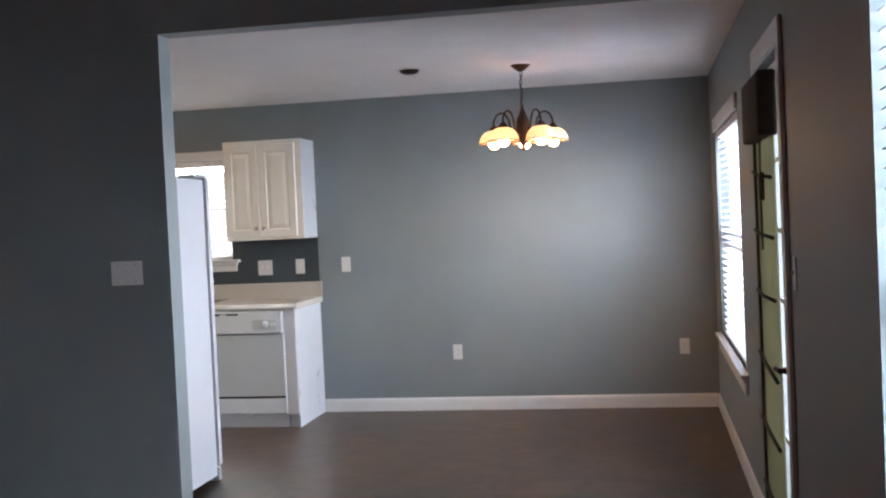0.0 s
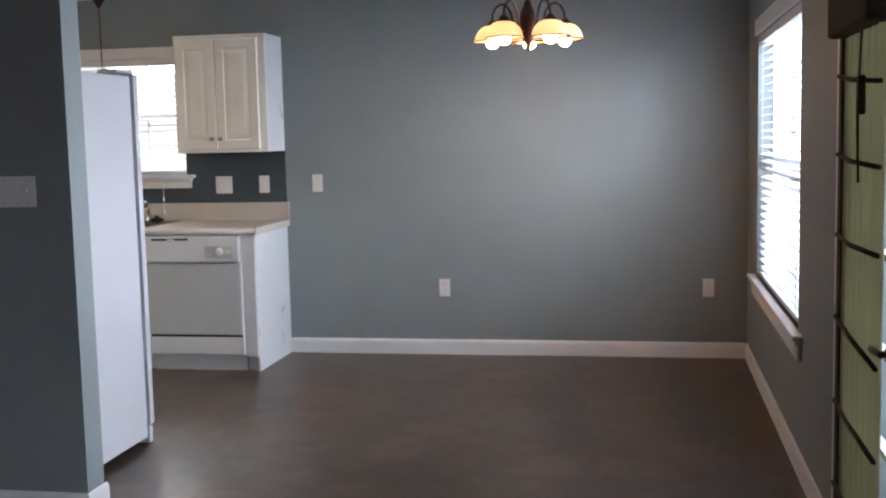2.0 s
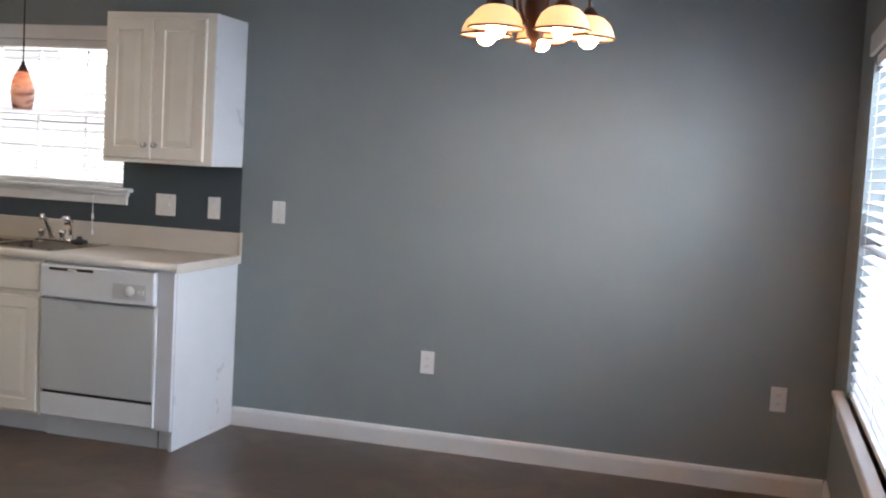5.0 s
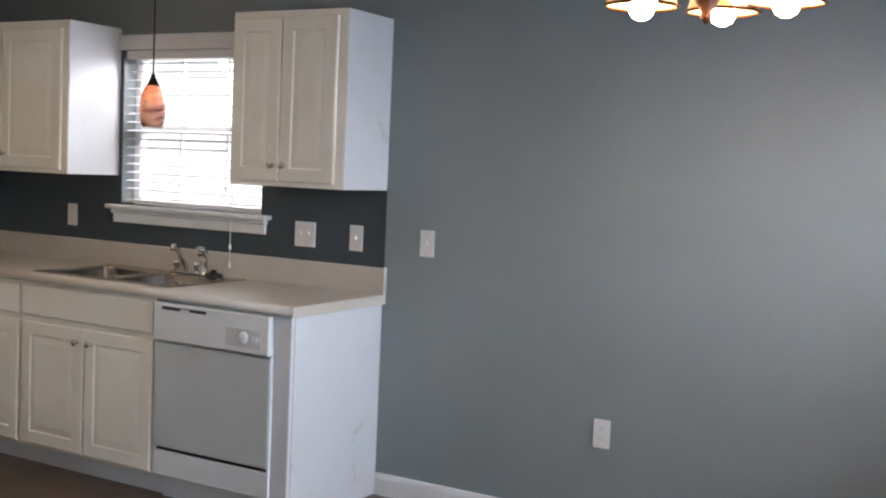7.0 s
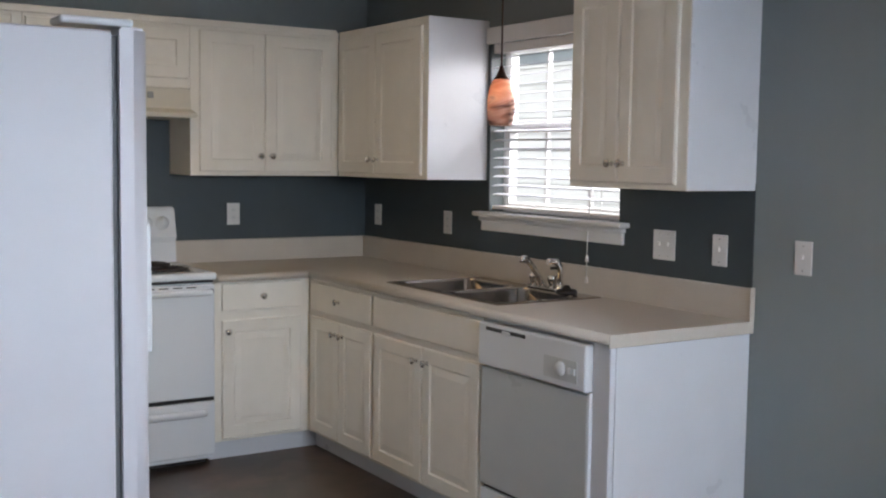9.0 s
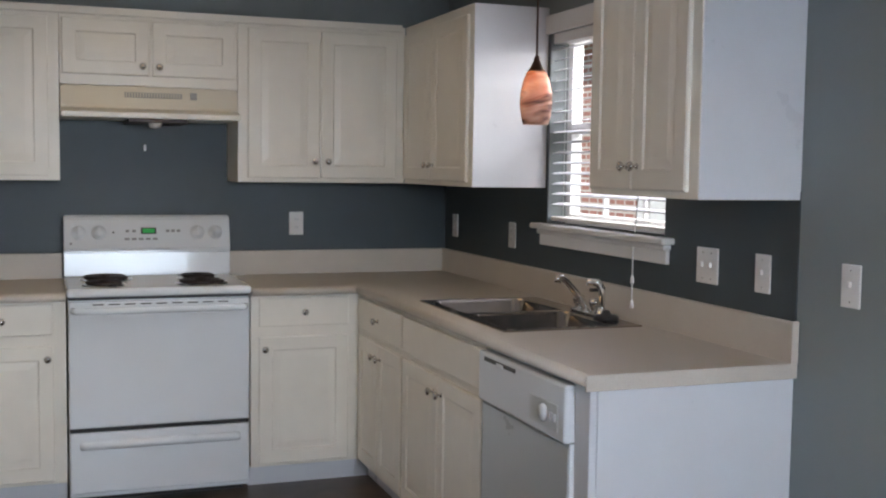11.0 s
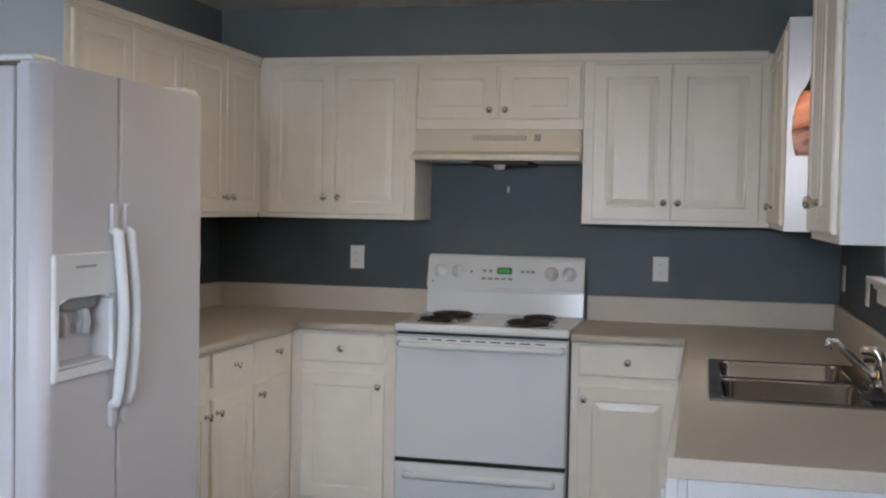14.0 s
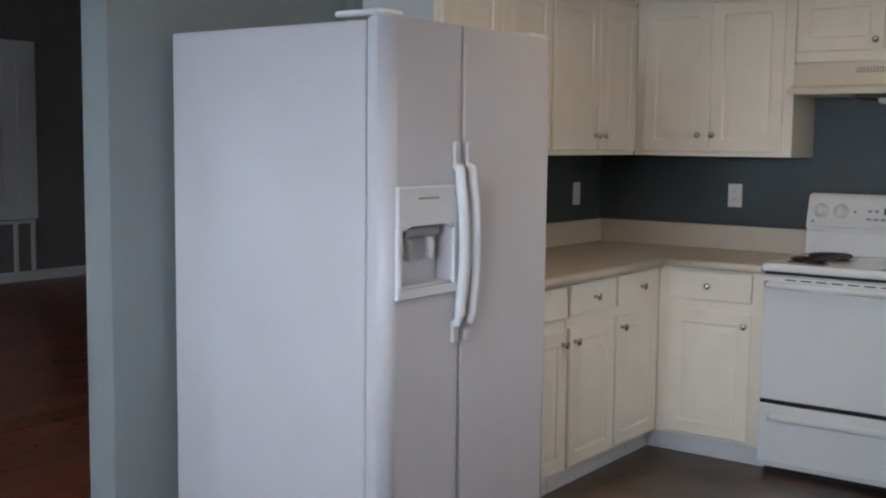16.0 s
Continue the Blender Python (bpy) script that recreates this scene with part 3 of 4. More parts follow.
# corners under the counter, closed
for cy0, cy1, cy2 in ((7.5985, 7.67, 8.2), (5.8295, 5.76, 5.25)):
    cf = thing("corner_filler", (-4.8, cy2, 0), "white toe board closing the cabinet corner", "toe board", "toe boards")
    part("toe_block", box(-5.1, -4.64, min(cy0, cy1), max(cy0, cy1), 0, 0.1), CABSIDE, cf)
    part("toe_block", box(-5.1, -4.569, min(cy1, cy2), max(cy1, cy2), 0, 0.1), CABSIDE, cf)
    part("filler_box", box(-5.1, -4.5695, min(cy0, cy2), max(cy0, cy2), 0.1, 0.874), CAB, cf)
# wall cabinets
UB, UT = 1.375, 2.13
cabinet("wall_cabinet", "N", -2.93, 7.91, 0.615, UB, UT, 0.339, [("door", 0.012, 0.278, UL, UH + 0.01, 0.25, 1.465), ("door", 0.282, 0.57, UL, UH + 0.01, 0.31, 1.465)], UPPER, "cabinet", "wall cabinets")
cabinet("wall_cabinet", "N", -4.872, 7.91, 0.897, UB, UT, 0.339, [("door", 0.02, 0.415, UL, UH, 0.387, 1.465), ("door", 0.421, 0.855, UL, UH, 0.45, 1.465)], UPPER, "cabinet", "wall cabinets")
cabinet("wall_cabinet", "W", -4.875, 7.095, 0.814, UB, UT, 0.314, [("door", 0.045, 0.388, UL, UH, 0.362, 1.475), ("door", 0.394, 0.77, UL, UH, 0.425, 1.475)], UPPER, "cabinet", "wall cabinets")
cabinet("wall_cabinet", "W", -4.875, 6.315, 0.779, 1.80, UT, 0.314, [("door", 0.01, 0.383, 1.845, UH, 0.352, 1.886), ("door", 0.395, 0.768, 1.845, UH, 0.425, 1.886)], "short white cabinet above the range hood", "cabinet", "wall cabinets")
cabinet("wall_cabinet", "W", -4.875, 5.531, 0.783, UB, UT, 0.314, [("door", 0.055, 0.388, UL, UH, 0.342, 1.475), ("door", 0.396, 0.738, UL, UH, 0.412, 1.475)], UPPER, "cabinet", "wall cabinets")
cabinet("wall_cabinet", "S", -3.22, 5.53, 0.835, UB, UT, 0.349, [("door", 0.035, 0.43, UL, UH, 0.395, 1.465), ("door", 0.436, 0.83, UL, UH, 0.47, 1.465)], UPPER, "cabinet", "wall cabinets")
cabinet("wall_cabinet", "S", -4.055, 5.53, 0.818, UB, UT, 0.349, [("door", 0.01, 0.42, UL, UH, 0.39, 1.465), ("door", 0.426, 0.80, UL, UH, 0.457, 1.465)], UPPER, "cabinet", "wall cabinets")
for cab_name, x0, x1, ya, yb in (("wall_cabinet", -2.3155, -2.3125, 7.912, 8.248), ("wall_cabinet.001", -3.9755, -3.9725, 7.912, 8.248), ("wall_cabinet.005", -3.2205, -3.2175, 5.184, 5.528)):
    part("side_panel", box(x0, x1, ya, yb, UB + 0.001, UT - 0.001), CABSIDE, bpy.data.objects[cab_name], "smooth white laminate side")
crown = thing("cabinet_top_moulding", (-4.86, 6.7, 2.11), "thin white moulding along the cabinet tops", "moulding")
part("moulding_strip", box(-4.875, -4.857, 5.55, 7.89, 2.105, 2.14, 0.005), CAB, crown)
part("moulding_strip", box(-4.857, -3.215, 5.53, 5.55, 2.105, 2.14, 0.005), CAB, crown)

# ---- countertops with rounded front edge and splash ----
CT = 0.912
sx0, sx1, sy0, sy1 = -3.91, -3.05, 7.665, 8.185


def counter(name, slabs, splashes, label, at):
    c = thing(name, at, label, "countertop", "countertops")
    own = bmesh.new()
    for s in slabs:
        box(*s, 0.0, own)
    bmesh.ops.remove_doubles(own, verts=own.verts[:], dist=1e-5)
    part("top", own, TOP, c)
    for s in splashes:
        part("splash", box(*s, 0.006), TOP, c)
    return c


cn = counter("countertop", [(-4.545, sx0 + 0.02, 7.588, NY - 0.02, 0.876, CT), (sx1 - 0.02, -2.302, 7.588, NY - 0.02, 0.876, CT), (sx0 + 0.02, sx1 - 0.02, 7.588, sy0 + 0.02, 0.876, CT), (sx0 + 0.02, sx1 - 0.02, sy1 - 0.02, NY - 0.02, 0.876, CT),
                            (WX + 0.02, -4.545, 7.10, NY - 0.02, 0.876, CT)],
             [(WX + 0.006, -2.30, NY - 0.024, NY - 0.005, CT - 0.034, 1.03), (WX + 0.006, WX + 0.025, 7.10, NY - 0.026, CT - 0.03, 1.03)], "beige speckled laminate countertop round the sink with raised splash", (-3.7, 7.9, 0.876))
part("front_edge", tube([(-4.53, 7.588, 0.894), (-2.303, 7.588, 0.894)], 0.0178, 14), TOP, cn)
part("end_edge", box(-2.302, -2.294, 7.572, NY - 0.005, 0.868, CT + 0.001, 0.003), TOP, cn)
part("splash_end_cap", box(-2.301, -2.292, NY - 0.03, NY - 0.005, CT, 1.033, 0.003), TOP, cn)
part("front_edge", tube([(-4.545, 7.102, 0.894), (-4.545, 7.585, 0.894)], 0.0178, 14), TOP, cn)
cs = counter("countertop", [(WX + 0.02, -4.545, SY + 0.02, 6.325, 0.876, CT), (-4.545, -3.20, SY + 0.02, 5.858, 0.876, CT)],
             [(WX + 0.006, -3.20, SY + 0.005, SY + 0.024, CT - 0.03, 1.03), (WX + 0.006, WX + 0.025, SY + 0.026, 6.325, CT - 0.03, 1.03)], "beige speckled laminate countertop beside the fridge with raised splash", (-4.5, 5.5, 0.876))
part("front_edge", tube([(-4.545, 5.845, 0.894), (-4.545, 6.323, 0.894)], 0.0178, 14), TOP, cs)
part("front_edge", tube([(-4.53, 5.858, 0.894), (-3.2, 5.858, 0.894)], 0.0178, 14), TOP, cs)

# ---- sink, faucet ----
sk = thing("double_sink", (-3.48, 7.92, CT), "stainless steel double-bowl drop-in sink in the counter", "sink")
own = bmesh.new()
bowls = ((sx0 + 0.035, -3.50, sy0 + 0.035, sy1 - 0.085), (-3.46, sx1 - 0.035, sy0 + 0.035, sy1 - 0.085))
for x0, x1, y0, y1 in ((sx0, sx1, sy0, sy0 + 0.035), (sx0, sx1, sy1 - 0.085, sy1), (sx0, sx0 + 0.035, sy0 + 0.035, sy1 - 0.085), (-3.50, -3.46, sy0 + 0.035, sy1 - 0.085), (sx1 - 0.035, sx1, sy0 + 0.035, sy1 - 0.085)):
    box(x0, x1, y0, y1, CT + 0.0005, CT + 0.006, 0.0, own)
part("rim", own, STEEL, sk)
for x0, x1, y0, y1 in bowls:
    b = bmesh.new()
    rings = []
    for ins, z in ((0, CT + 0.006), (0.006, CT - 0.004), (0.012, CT - 0.12), (0.05, CT - 0.155), (0.12, CT - 0.158)):
        ring = []
        r = 0.05 - min(ins, 0.03)
        for cx, cy, a in ((x1 - ins - r, y1 - ins - r, 0), (x0 + ins + r, y1 - ins - r, 90), (x0 + ins + r, y0 + ins + r, 180), (x1 - ins - r, y0 + ins + r, 270)):
            for k in range(6):
                th = radians(a + 90 * k / 5)
                ring.append(b.verts.new((cx + r * math.cos(th), cy + r * math.sin(th), z)))
        rings.append(ring)
    for u, w in zip(rings, rings[1:]):
        for k in range(len(u)):
            b.faces.new((u[k], u[(k + 1) % len(u)], w[(k + 1) % len(u)], w[k])).smooth = True
    b.faces.new(rings[-1])
    bmesh.ops.recalc_face_normals(b, faces=b.faces[:])
    bowl = part("bowl", b, STEEL, sk)
    part("drain", lathe([(0, 0.001), (0.02, 0.0), (0.038, 0.003), (0.042, 0.0015), (0.042, -0.004)], ((x0 + x1) / 2, (y0 + y1) / 2, CT - 0.157), steps=24), CHROME, bowl)
fx, fy = -3.48, sy1 - 0.04
fa = thing("kitchen_faucet", (fx, fy, CT + 0.006), "chrome single-spout faucet with clear handles behind the sink", "faucet")
part("deck_plate", box(fx, fx + 0.19, fy - 0.024, fy + 0.024, CT + 0.006, CT + 0.018, 0.008), CHROME, fa)
part("spout", tube([(fx + 0.095, fy, CT + 0.014), (fx + 0.096, fy - 0.004, CT + 0.032), (fx + 0.102, fy - 0.03, CT + 0.062), (fx + 0.118, fy - 0.095, CT + 0.126), (fx + 0.124, fy - 0.12, CT + 0.147), (fx + 0.127, fy - 0.134, CT + 0.149), (fx + 0.128, fy - 0.140, CT + 0.126)], [0.020, 0.017, 0.014, 0.012, 0.0125, 0.0135, 0.0135], 14), CHROME, fa)
for dx in (0.03, 0.16):
    part("handle", lathe([(0, 0), (0.018, 0), (0.014, 0.014), (0.02, 0.024), (0.024, 0.04), (0.02, 0.052), (0, 0.054)], (fx + dx, fy, CT + 0.016), steps=18), CHROME, fa)
sp = thing("side_sprayer", (-3.28, fy, CT + 0.006), "black and chrome pull-out sprayer beside the faucet", "sprayer")
part("holder", lathe([(0, 0), (0.026, 0), (0.026, 0.008), (0.016, 0.016), (0.015, 0.035), (0, 0.036)], (-3.27, fy, CT + 0.006), steps=20), CHROME, sp)
part("wand", tube([(-3.27, fy, CT + 0.035), (-3.27, fy, CT + 0.11), (-3.275, fy - 0.015, CT + 0.132), (-3.285, fy - 0.055, CT + 0.135)], [0.012, 0.014, 0.016, 0.013], 14), CHROME, sp)
part("trigger", box(-3.278, -3.262, fy - 0.05, fy - 0.018, CT + 0.10, CT + 0.114, 0.004), BLACK, sp)
sc = thing("sink_stopper", (-3.24, fy, CT + 0.006), "black rubber stopper lying on the sink rim", "stopper")
part("stopper_disc", lathe([(0, 0), (0.045, 0), (0.047, 0.008), (0.04, 0.018), (0.02, 0.02), (0.012, 0.035), (0, 0.036)], (-3.20, fy - 0.02, CT + 0.006), steps=24), BLACK, sc)

# ---- dishwasher ----
dw = thing("dishwasher", (-2.72, 7.9, 0), "white built-in dishwasher with grey door panel and dial", "dishwasher")
part("tub", box(-3.035, -2.41, BN + 0.012, NY - 0.03, 0.1, 0.872), APPL, dw)
part("control_panel", box(-3.035, -2.408, BN - 0.032, BN + 0.011, 0.70, 0.864, 0.008), APPL, dw)
part("door_panel", box(-3.033, -2.41, BN - 0.018, BN + 0.011, 0.238, 0.692, 0.004), PANELGREY, dw, "pale grey door panel")
part("kick_panel", box(-3.033, -2.41, BN - 0.014, BN + 0.011, 0.112, 0.222, 0.004), APPL, dw)
part("kick_gap", box(-3.03, -2.413, BN + 0.002, BN + 0.0115, 0.2225, 0.2375), BLACK, dw)
part("toe_plate", box(-3.033, -2.41, BN + 0.05, BN + 0.06, 0.0, 0.108), APPL, dw)
part("vent_slot", box(-2.985, -2.74, BN - 0.034, BN - 0.028, 0.836, 0.850, 0.002), BLACK, dw)
part("latch", box(-2.88, -2.83, BN - 0.038, BN - 0.031, 0.832, 0.846, 0.003), APPL, dw)
part("dial_plate", box(-2.63, -2.45, BN - 0.034, BN - 0.031, 0.725, 0.80), PANELGREY, dw)
part("dial", lathe([(0, 0), (0.026, 0), (0.026, 0.006), (0.02, 0.013), (0, 0.014)], (-2.535, BN - 0.033, 0.765), axis="-y", steps=24), APPL, dw)
for k in range(2):
    part("button", box(-2.495 + k * 0.022, -2.48 + k * 0.022, BN - 0.04, BN - 0.033, 0.752, 0.775, 0.002), APPL, dw)
part("side_trim", box(-2.412, -2.403, BN - 0.016, BN + 0.011, 0.112, 0.70, 0.002), APPL, dw)

# ---- stove ----
st = thing("electric_range", (-4.87, 6.71, 0), "white electric coil range with backguard and storage drawer", "range")
ya, yb = 6.330, 7.092
part("body", box(-5.14, -4.565, ya + 0.002, yb - 0.002, 0.03, 0.885, 0.003), APPL, st)
part("cooktop", box(-5.14, -4.52, ya - 0.004, yb + 0.004, 0.892, 0.928, 0.012), APPL, st)
part("cooktop_gap", box(-5.12, -4.55, ya + 0.004, yb - 0.004, 0.878, 0.894), BLACK, st)
door = part("oven_door", box(-4.563, -4.528, ya + 0.004, yb - 0.004, 0.335, 0.872, 0.008), APPL, st)
part("door_handle", tube([(-4.53, ya + 0.02, 0.838), (-4.495, ya + 0.04, 0.838), (-4.488, ya + 0.09, 0.838), (-4.488, yb - 0.09, 0.838), (-4.495, yb - 0.04, 0.838), (-4.53, yb - 0.02, 0.838)], 0.014, 12), APPL, door, "white bar handle")
for k in range(9):
    part("vent_slot", box(-4.5285, -4.5272, ya + 0.10 + k * 0.065, ya + 0.145 + k * 0.065, 0.858, 0.863), BLACK, door)
part("drawer_gap", box(-4.56, -4.545, ya + 0.004, yb - 0.004, 0.316, 0.334), BLACK, st)
dr = part("storage_drawer", box(-4.563, -4.528, ya + 0.004, yb - 0.004, 0.055, 0.315, 0.008), APPL, st)
part("drawer_pull", tube([(-4.534, ya + 0.05, 0.262), (-4.526, ya + 0.07, 0.262), (-4.526, yb - 0.07, 0.262), (-4.534, yb - 0.05, 0.262)], 0.019, 18), APPL, dr, "raised pull along the drawer")
part("base", box(-5.1, -4.62, ya + 0.02, yb - 0.02, 0.0, 0.05), BLACK, st)
bg = bmesh.new()
prof = [(-5.175, 0.925), (-5.075, 0.925), (-5.085, 1.04), (-5.07, 1.05), (-5.105, 1.195), (-5.125, 1.21), (-5.175, 1.21)]
ends = [[bg.verts.new((x, y, z)) for x, z in prof] for y in (ya, yb)]
for i in range(len(prof)):
    j = (i + 1) % len(prof)
    bg.faces.new((ends[0][i], ends[0][j], ends[1][j], ends[1][i]))
bg.faces.new(ends[0])
bg.faces.new(ends[1])
bmesh.ops.recalc_face_normals(bg, faces=bg.faces[:])
bmesh.ops.bevel(bg, geom=bg.edges[:], offset=0.006, segments=2, affect="EDGES")
back = part("backguard", bg, APPL, st)


def on_guard(y, z):
    return (-5.07 - 0.035 * (z - 1.05) / 0.145, y, z)


lean = Matrix.Rotation(radians(-13.6), 4, "Y")
for y in (ya + 0.065, ya + 0.155, yb - 0.155, yb - 0.07):
    k = lathe([(0, 0), (0.034, 0), (0.034, 0.004), (0.024, 0.008), (0.022, 0.022), (0, 0.024)], axis="x", steps=24)
    box(0.02, 0.028, -0.006, 0.006, -0.022, 0.022, 0.003, k)
    k.transform(Matrix.Translation(on_guard(y, 1.13)) @ lean)
    part("knob", k, APPL, back)


def guard_plate(y0, y1, z0, z1, deep):
    b = box(0, deep, y0 - (y0 + y1) / 2, y1 - (y0 + y1) / 2, (z0 - z1) / 2, (z1 - z0) / 2)
    b.transform(Matrix.Translation(on_guard((y0 + y1) / 2, (z0 + z1) / 2)) @ lean)
    return b


part("clock_display", guard_plate(6.675, 6.745, 1.122, 1.152, 0.003), BLACK, back)
part("clock_digits", guard_plate(6.683, 6.737, 1.127, 1.147, 0.0045), GREEN, back, "green lit clock")
for y in (6.605, 6.635, 6.79, 6.815, 6.84):
    part("button", guard_plate(y, y + 0.016, 1.13, 1.142, 0.004), DULL, back)
for k in range(5):
    part("button", guard_plate(6.6 + k * 0.032, 6.622 + k * 0.032, 1.094, 1.104, 0.004), DULL, back)
part("indicator_light", guard_plate(6.545, 6.553, 1.126, 1.134, 0.004), BLACK, back)
part("emblem", guard_plate(6.355, 6.365, 1.075, 1.085, 0.003), DULL, back)
for x, y, r in ((-4.67, 6.485, 0.075), (-4.91, 6.505, 0.098), (-4.67, 6.90, 0.098), (-4.91, 6.915, 0.075)):
    pan_part = part("drip_pan", lathe([(r * 0.3, 0.929), (r * 0.95, 0.929), (r + 0.012, 0.934), (r + 0.018, 0.929)], (x, y, 0), steps=32), CHROME, st)
    pts = []
    for i in range(150):
        th = i / 150 * 2 * math.pi * 4.2
        rr = 0.022 + (r - 0.022) * i / 149
        pts.append((x + rr * math.cos(th), y + rr * math.sin(th), 0.940))
    part("coil", tube(pts, 0.0078, 8), COIL, pan_part, "dark coil burner")

# ---- range hood ----
hd = thing("range_hood", (-4.95, 6.7, 1.66), "bisque enamel range hood under the short cabinet", "range hood")
own = bmesh.new()
prof = [(-5.18, 1.798), (-4.865, 1.798), (-4.845, 1.70), (-4.755, 1.676), (-4.755, 1.654), (-5.18, 1.654)]
ends = [[own.verts.new((x, y, z)) for x, z in prof] for y in (6.317, 7.092)]
for i in range(len(prof)):
    j = (i + 1) % len(prof)
    own.faces.new((ends[0][i], ends[0][j], ends[1][j], ends[1][i]))
own.faces.new(ends[0])
own.faces.new(ends[1])
bmesh.ops.recalc_face_normals(own, faces=own.faces[:])
bmesh.ops.bevel(own, geom=own.edges[:], offset=0.006, segments=2, affect="EDGES")
part("shell", own, BISQUE, hd)


def on_hood(y0, y1, z0, z1, deep):
    zc = (z0 + z1) / 2
    b = box(-0.003, deep, (y0 - y1) / 2, (y1 - y0) / 2, (z0 - z1) / 2, (z1 - z0) / 2)
    b.transform(Matrix.Translation((-4.865 + (1.798 - zc) * 0.02 / 0.098, (y0 + y1) / 2, zc)) @ Matrix.Rotation(-math.atan2(0.02, 0.098), 4, "Y"))
    return b


grille = part("vent_grille", on_hood(6.589, 6.839, 1.748, 1.771, 0.003), DULL, hd, "grey slotted grille")
for k in range(20):
    part("grille_fin", on_hood(6.594 + k * 0.0122, 6.599 + k * 0.0122, 1.750, 1.769, 0.006), BISQUE, grille)
part("switch", on_hood(6.877, 6.905, 1.745, 1.775, 0.007), DULL, hd)
part("filter", box(-5.1, -4.80, 6.60, 6.86, 1.636, 1.6538, 0.003), FILTER, hd, "dark greasy filter")
part("hood_lamp", lathe([(0, -0.03), (0.025, -0.025), (0.032, 0), (0, 0.001)], (-4.84, 6.72, 1.641), steps=20), PLATE, hd)
nail = thing("wall_hook", (WX + 0.004, 6.705, 1.525), "small white hook on the teal wall above the range", "hook")
part("hook", box(WX + 0.004, WX + 0.014, 6.698, 6.71, 1.515, 1.545, 0.003), PLATE, nail)

# ---- refrigerator ----
fr = thing("refrigerator", (-2.75, 5.65, 0), "white side-by-side refrigerator with ice dispenser in its door", "refrigerator")
fx0, fx1, fyb, fyf = -3.16, -2.287, 5.17, 6.074
seam, gap = -2.640, 5.985


def fridge_door(x0, x1, r0, r1):
    """A door slab with vertical edges rounded by r0 at x0 and r1 at x1, slightly bowed."""
    outline = [(x0, gap + 0.015)]
    for cx, r, a0, a1 in ((x0 + r0, r0, 180, 90), (x1 - r1, r1, 90, 0)):
        outline += [(cx + r * math.cos(radians(a0 + (a1 - a0) * k / 8)), fyf - r + r * math.sin(radians(a0 + (a1 - a0) * k / 8))) for k in range(9)]
    outline.append((x1, gap + 0.015))
    d = bmesh.new()
    low, high = ([d.verts.new((x, y, z)) for x, y in outline] for z in (0.095, 1.775))
    n = len(outline)
    for i in range(n):
        d.faces.new((low[i], low[(i + 1) % n], high[(i + 1) % n], high[i])).smooth = 0 < i < 9 or 9 < i < 18
    d.faces.new(low)
    d.faces.new(high)
    bmesh.ops.recalc_face_normals(d, faces=d.faces[:])
    rims = [e for e in d.edges if abs(e.verts[0].co.z - e.verts[1].co.z) < 1e-6]
    bmesh.ops.bevel(d, geom=rims, offset=0.006, segments=2, affect="EDGES")
    return d


part("cabinet", box(fx0 + 0.006, fx1 - 0.008, fyb, gap, 0.04, 1.765, 0.006), FRIDGE, fr)
# gasket, its dark colour drawing the shadow line behind the doors
part("gasket", box(fx0 + 0.02, fx1 - 0.018, gap, gap + 0.015, 0.09, 1.755), GASKET, fr)
part("base_grille", box(fx0 + 0.01, fx1 - 0.01, gap + 0.0205, fyf - 0.03, 0.005, 0.085, 0.004), FRIDGE, fr)
part("right_door", fridge_door(fx0, seam - 0.004, 0.028, 0.008), FRIDGE, fr)
d0, d1, dz0, dz1 = -2.610, -2.322, 0.980, 1.302
left_door = part("left_door", fridge_door(seam + 0.004, fx1, 0.008, 0.04), FRIDGE, fr)
cut = new("cutter", mesh_of("cutter", box(d0 + 0.02, d1 - 0.02, fyf - 0.055, fyf + 0.05, dz0 + 0.03, dz1 - 0.115), FRIDGE))
mod = left_door.modifiers.new("recess", "BOOLEAN")
mod.operation, mod.object, mod.solver = "DIFFERENCE", cut, "EXACT"
dg = bpy.context.evaluated_depsgraph_get()
dg.update()
cutmesh = bpy.data.meshes.new_from_object(left_door.evaluated_get(dg))
left_door.modifiers.clear()
left_door.data = cutmesh
bpy.data.objects.remove(cut)
own = box(d0, d1, fyf - 0.004, fyf + 0.012, dz1 - 0.115, dz1, 0.005)
box(d0, d0 + 0.02, fyf - 0.004, fyf + 0.012, dz0, dz1 - 0.113, 0.004, own)
box(d1 - 0.02, d1, fyf - 0.004, fyf + 0.012, dz0, dz1 - 0.113, 0.004, own)
box(d0 + 0.018, d1 - 0.018, fyf - 0.004, fyf + 0.012, dz0, dz0 + 0.03, 0.004, own)
disp = part("dispenser_frame", own, APPL, left_door)
part("dispenser_tray", box(d0 + 0.025, d1 - 0.025, fyf - 0.054, fyf + 0.004, dz0 + 0.031, dz0 + 0.038), PANELGREY, left_door)
part("dispenser_chute", box(d0 + 0.06, d1 - 0.06, fyf - 0.05, fyf - 0.01, dz1 - 0.15, dz1 - 0.117, 0.01), DULL, left_door)
part("dispenser_arch", tube(arc((d0 + 0.022, fyf + 0.006, dz1 - 0.122), (d1 - 0.022, fyf + 0.006, dz1 - 0.122), (0, 0.001, 0.024)), 0.006, 10), APPL, left_door)
for x in (d0 + 0.09, d1 - 0.09):
    part("paddle", tube(arc((x, fyf - 0.045, dz1 - 0.14), (x, fyf - 0.03, dz1 - 0.215), (0, 0.012, 0)), 0.013, 8), PANELGREY, left_door)
part("dispenser_label", box(d0 + 0.10, d1 - 0.09, fyf + 0.0115, fyf + 0.0126, dz1 - 0.038, dz1 - 0.032), DULL, left_door)
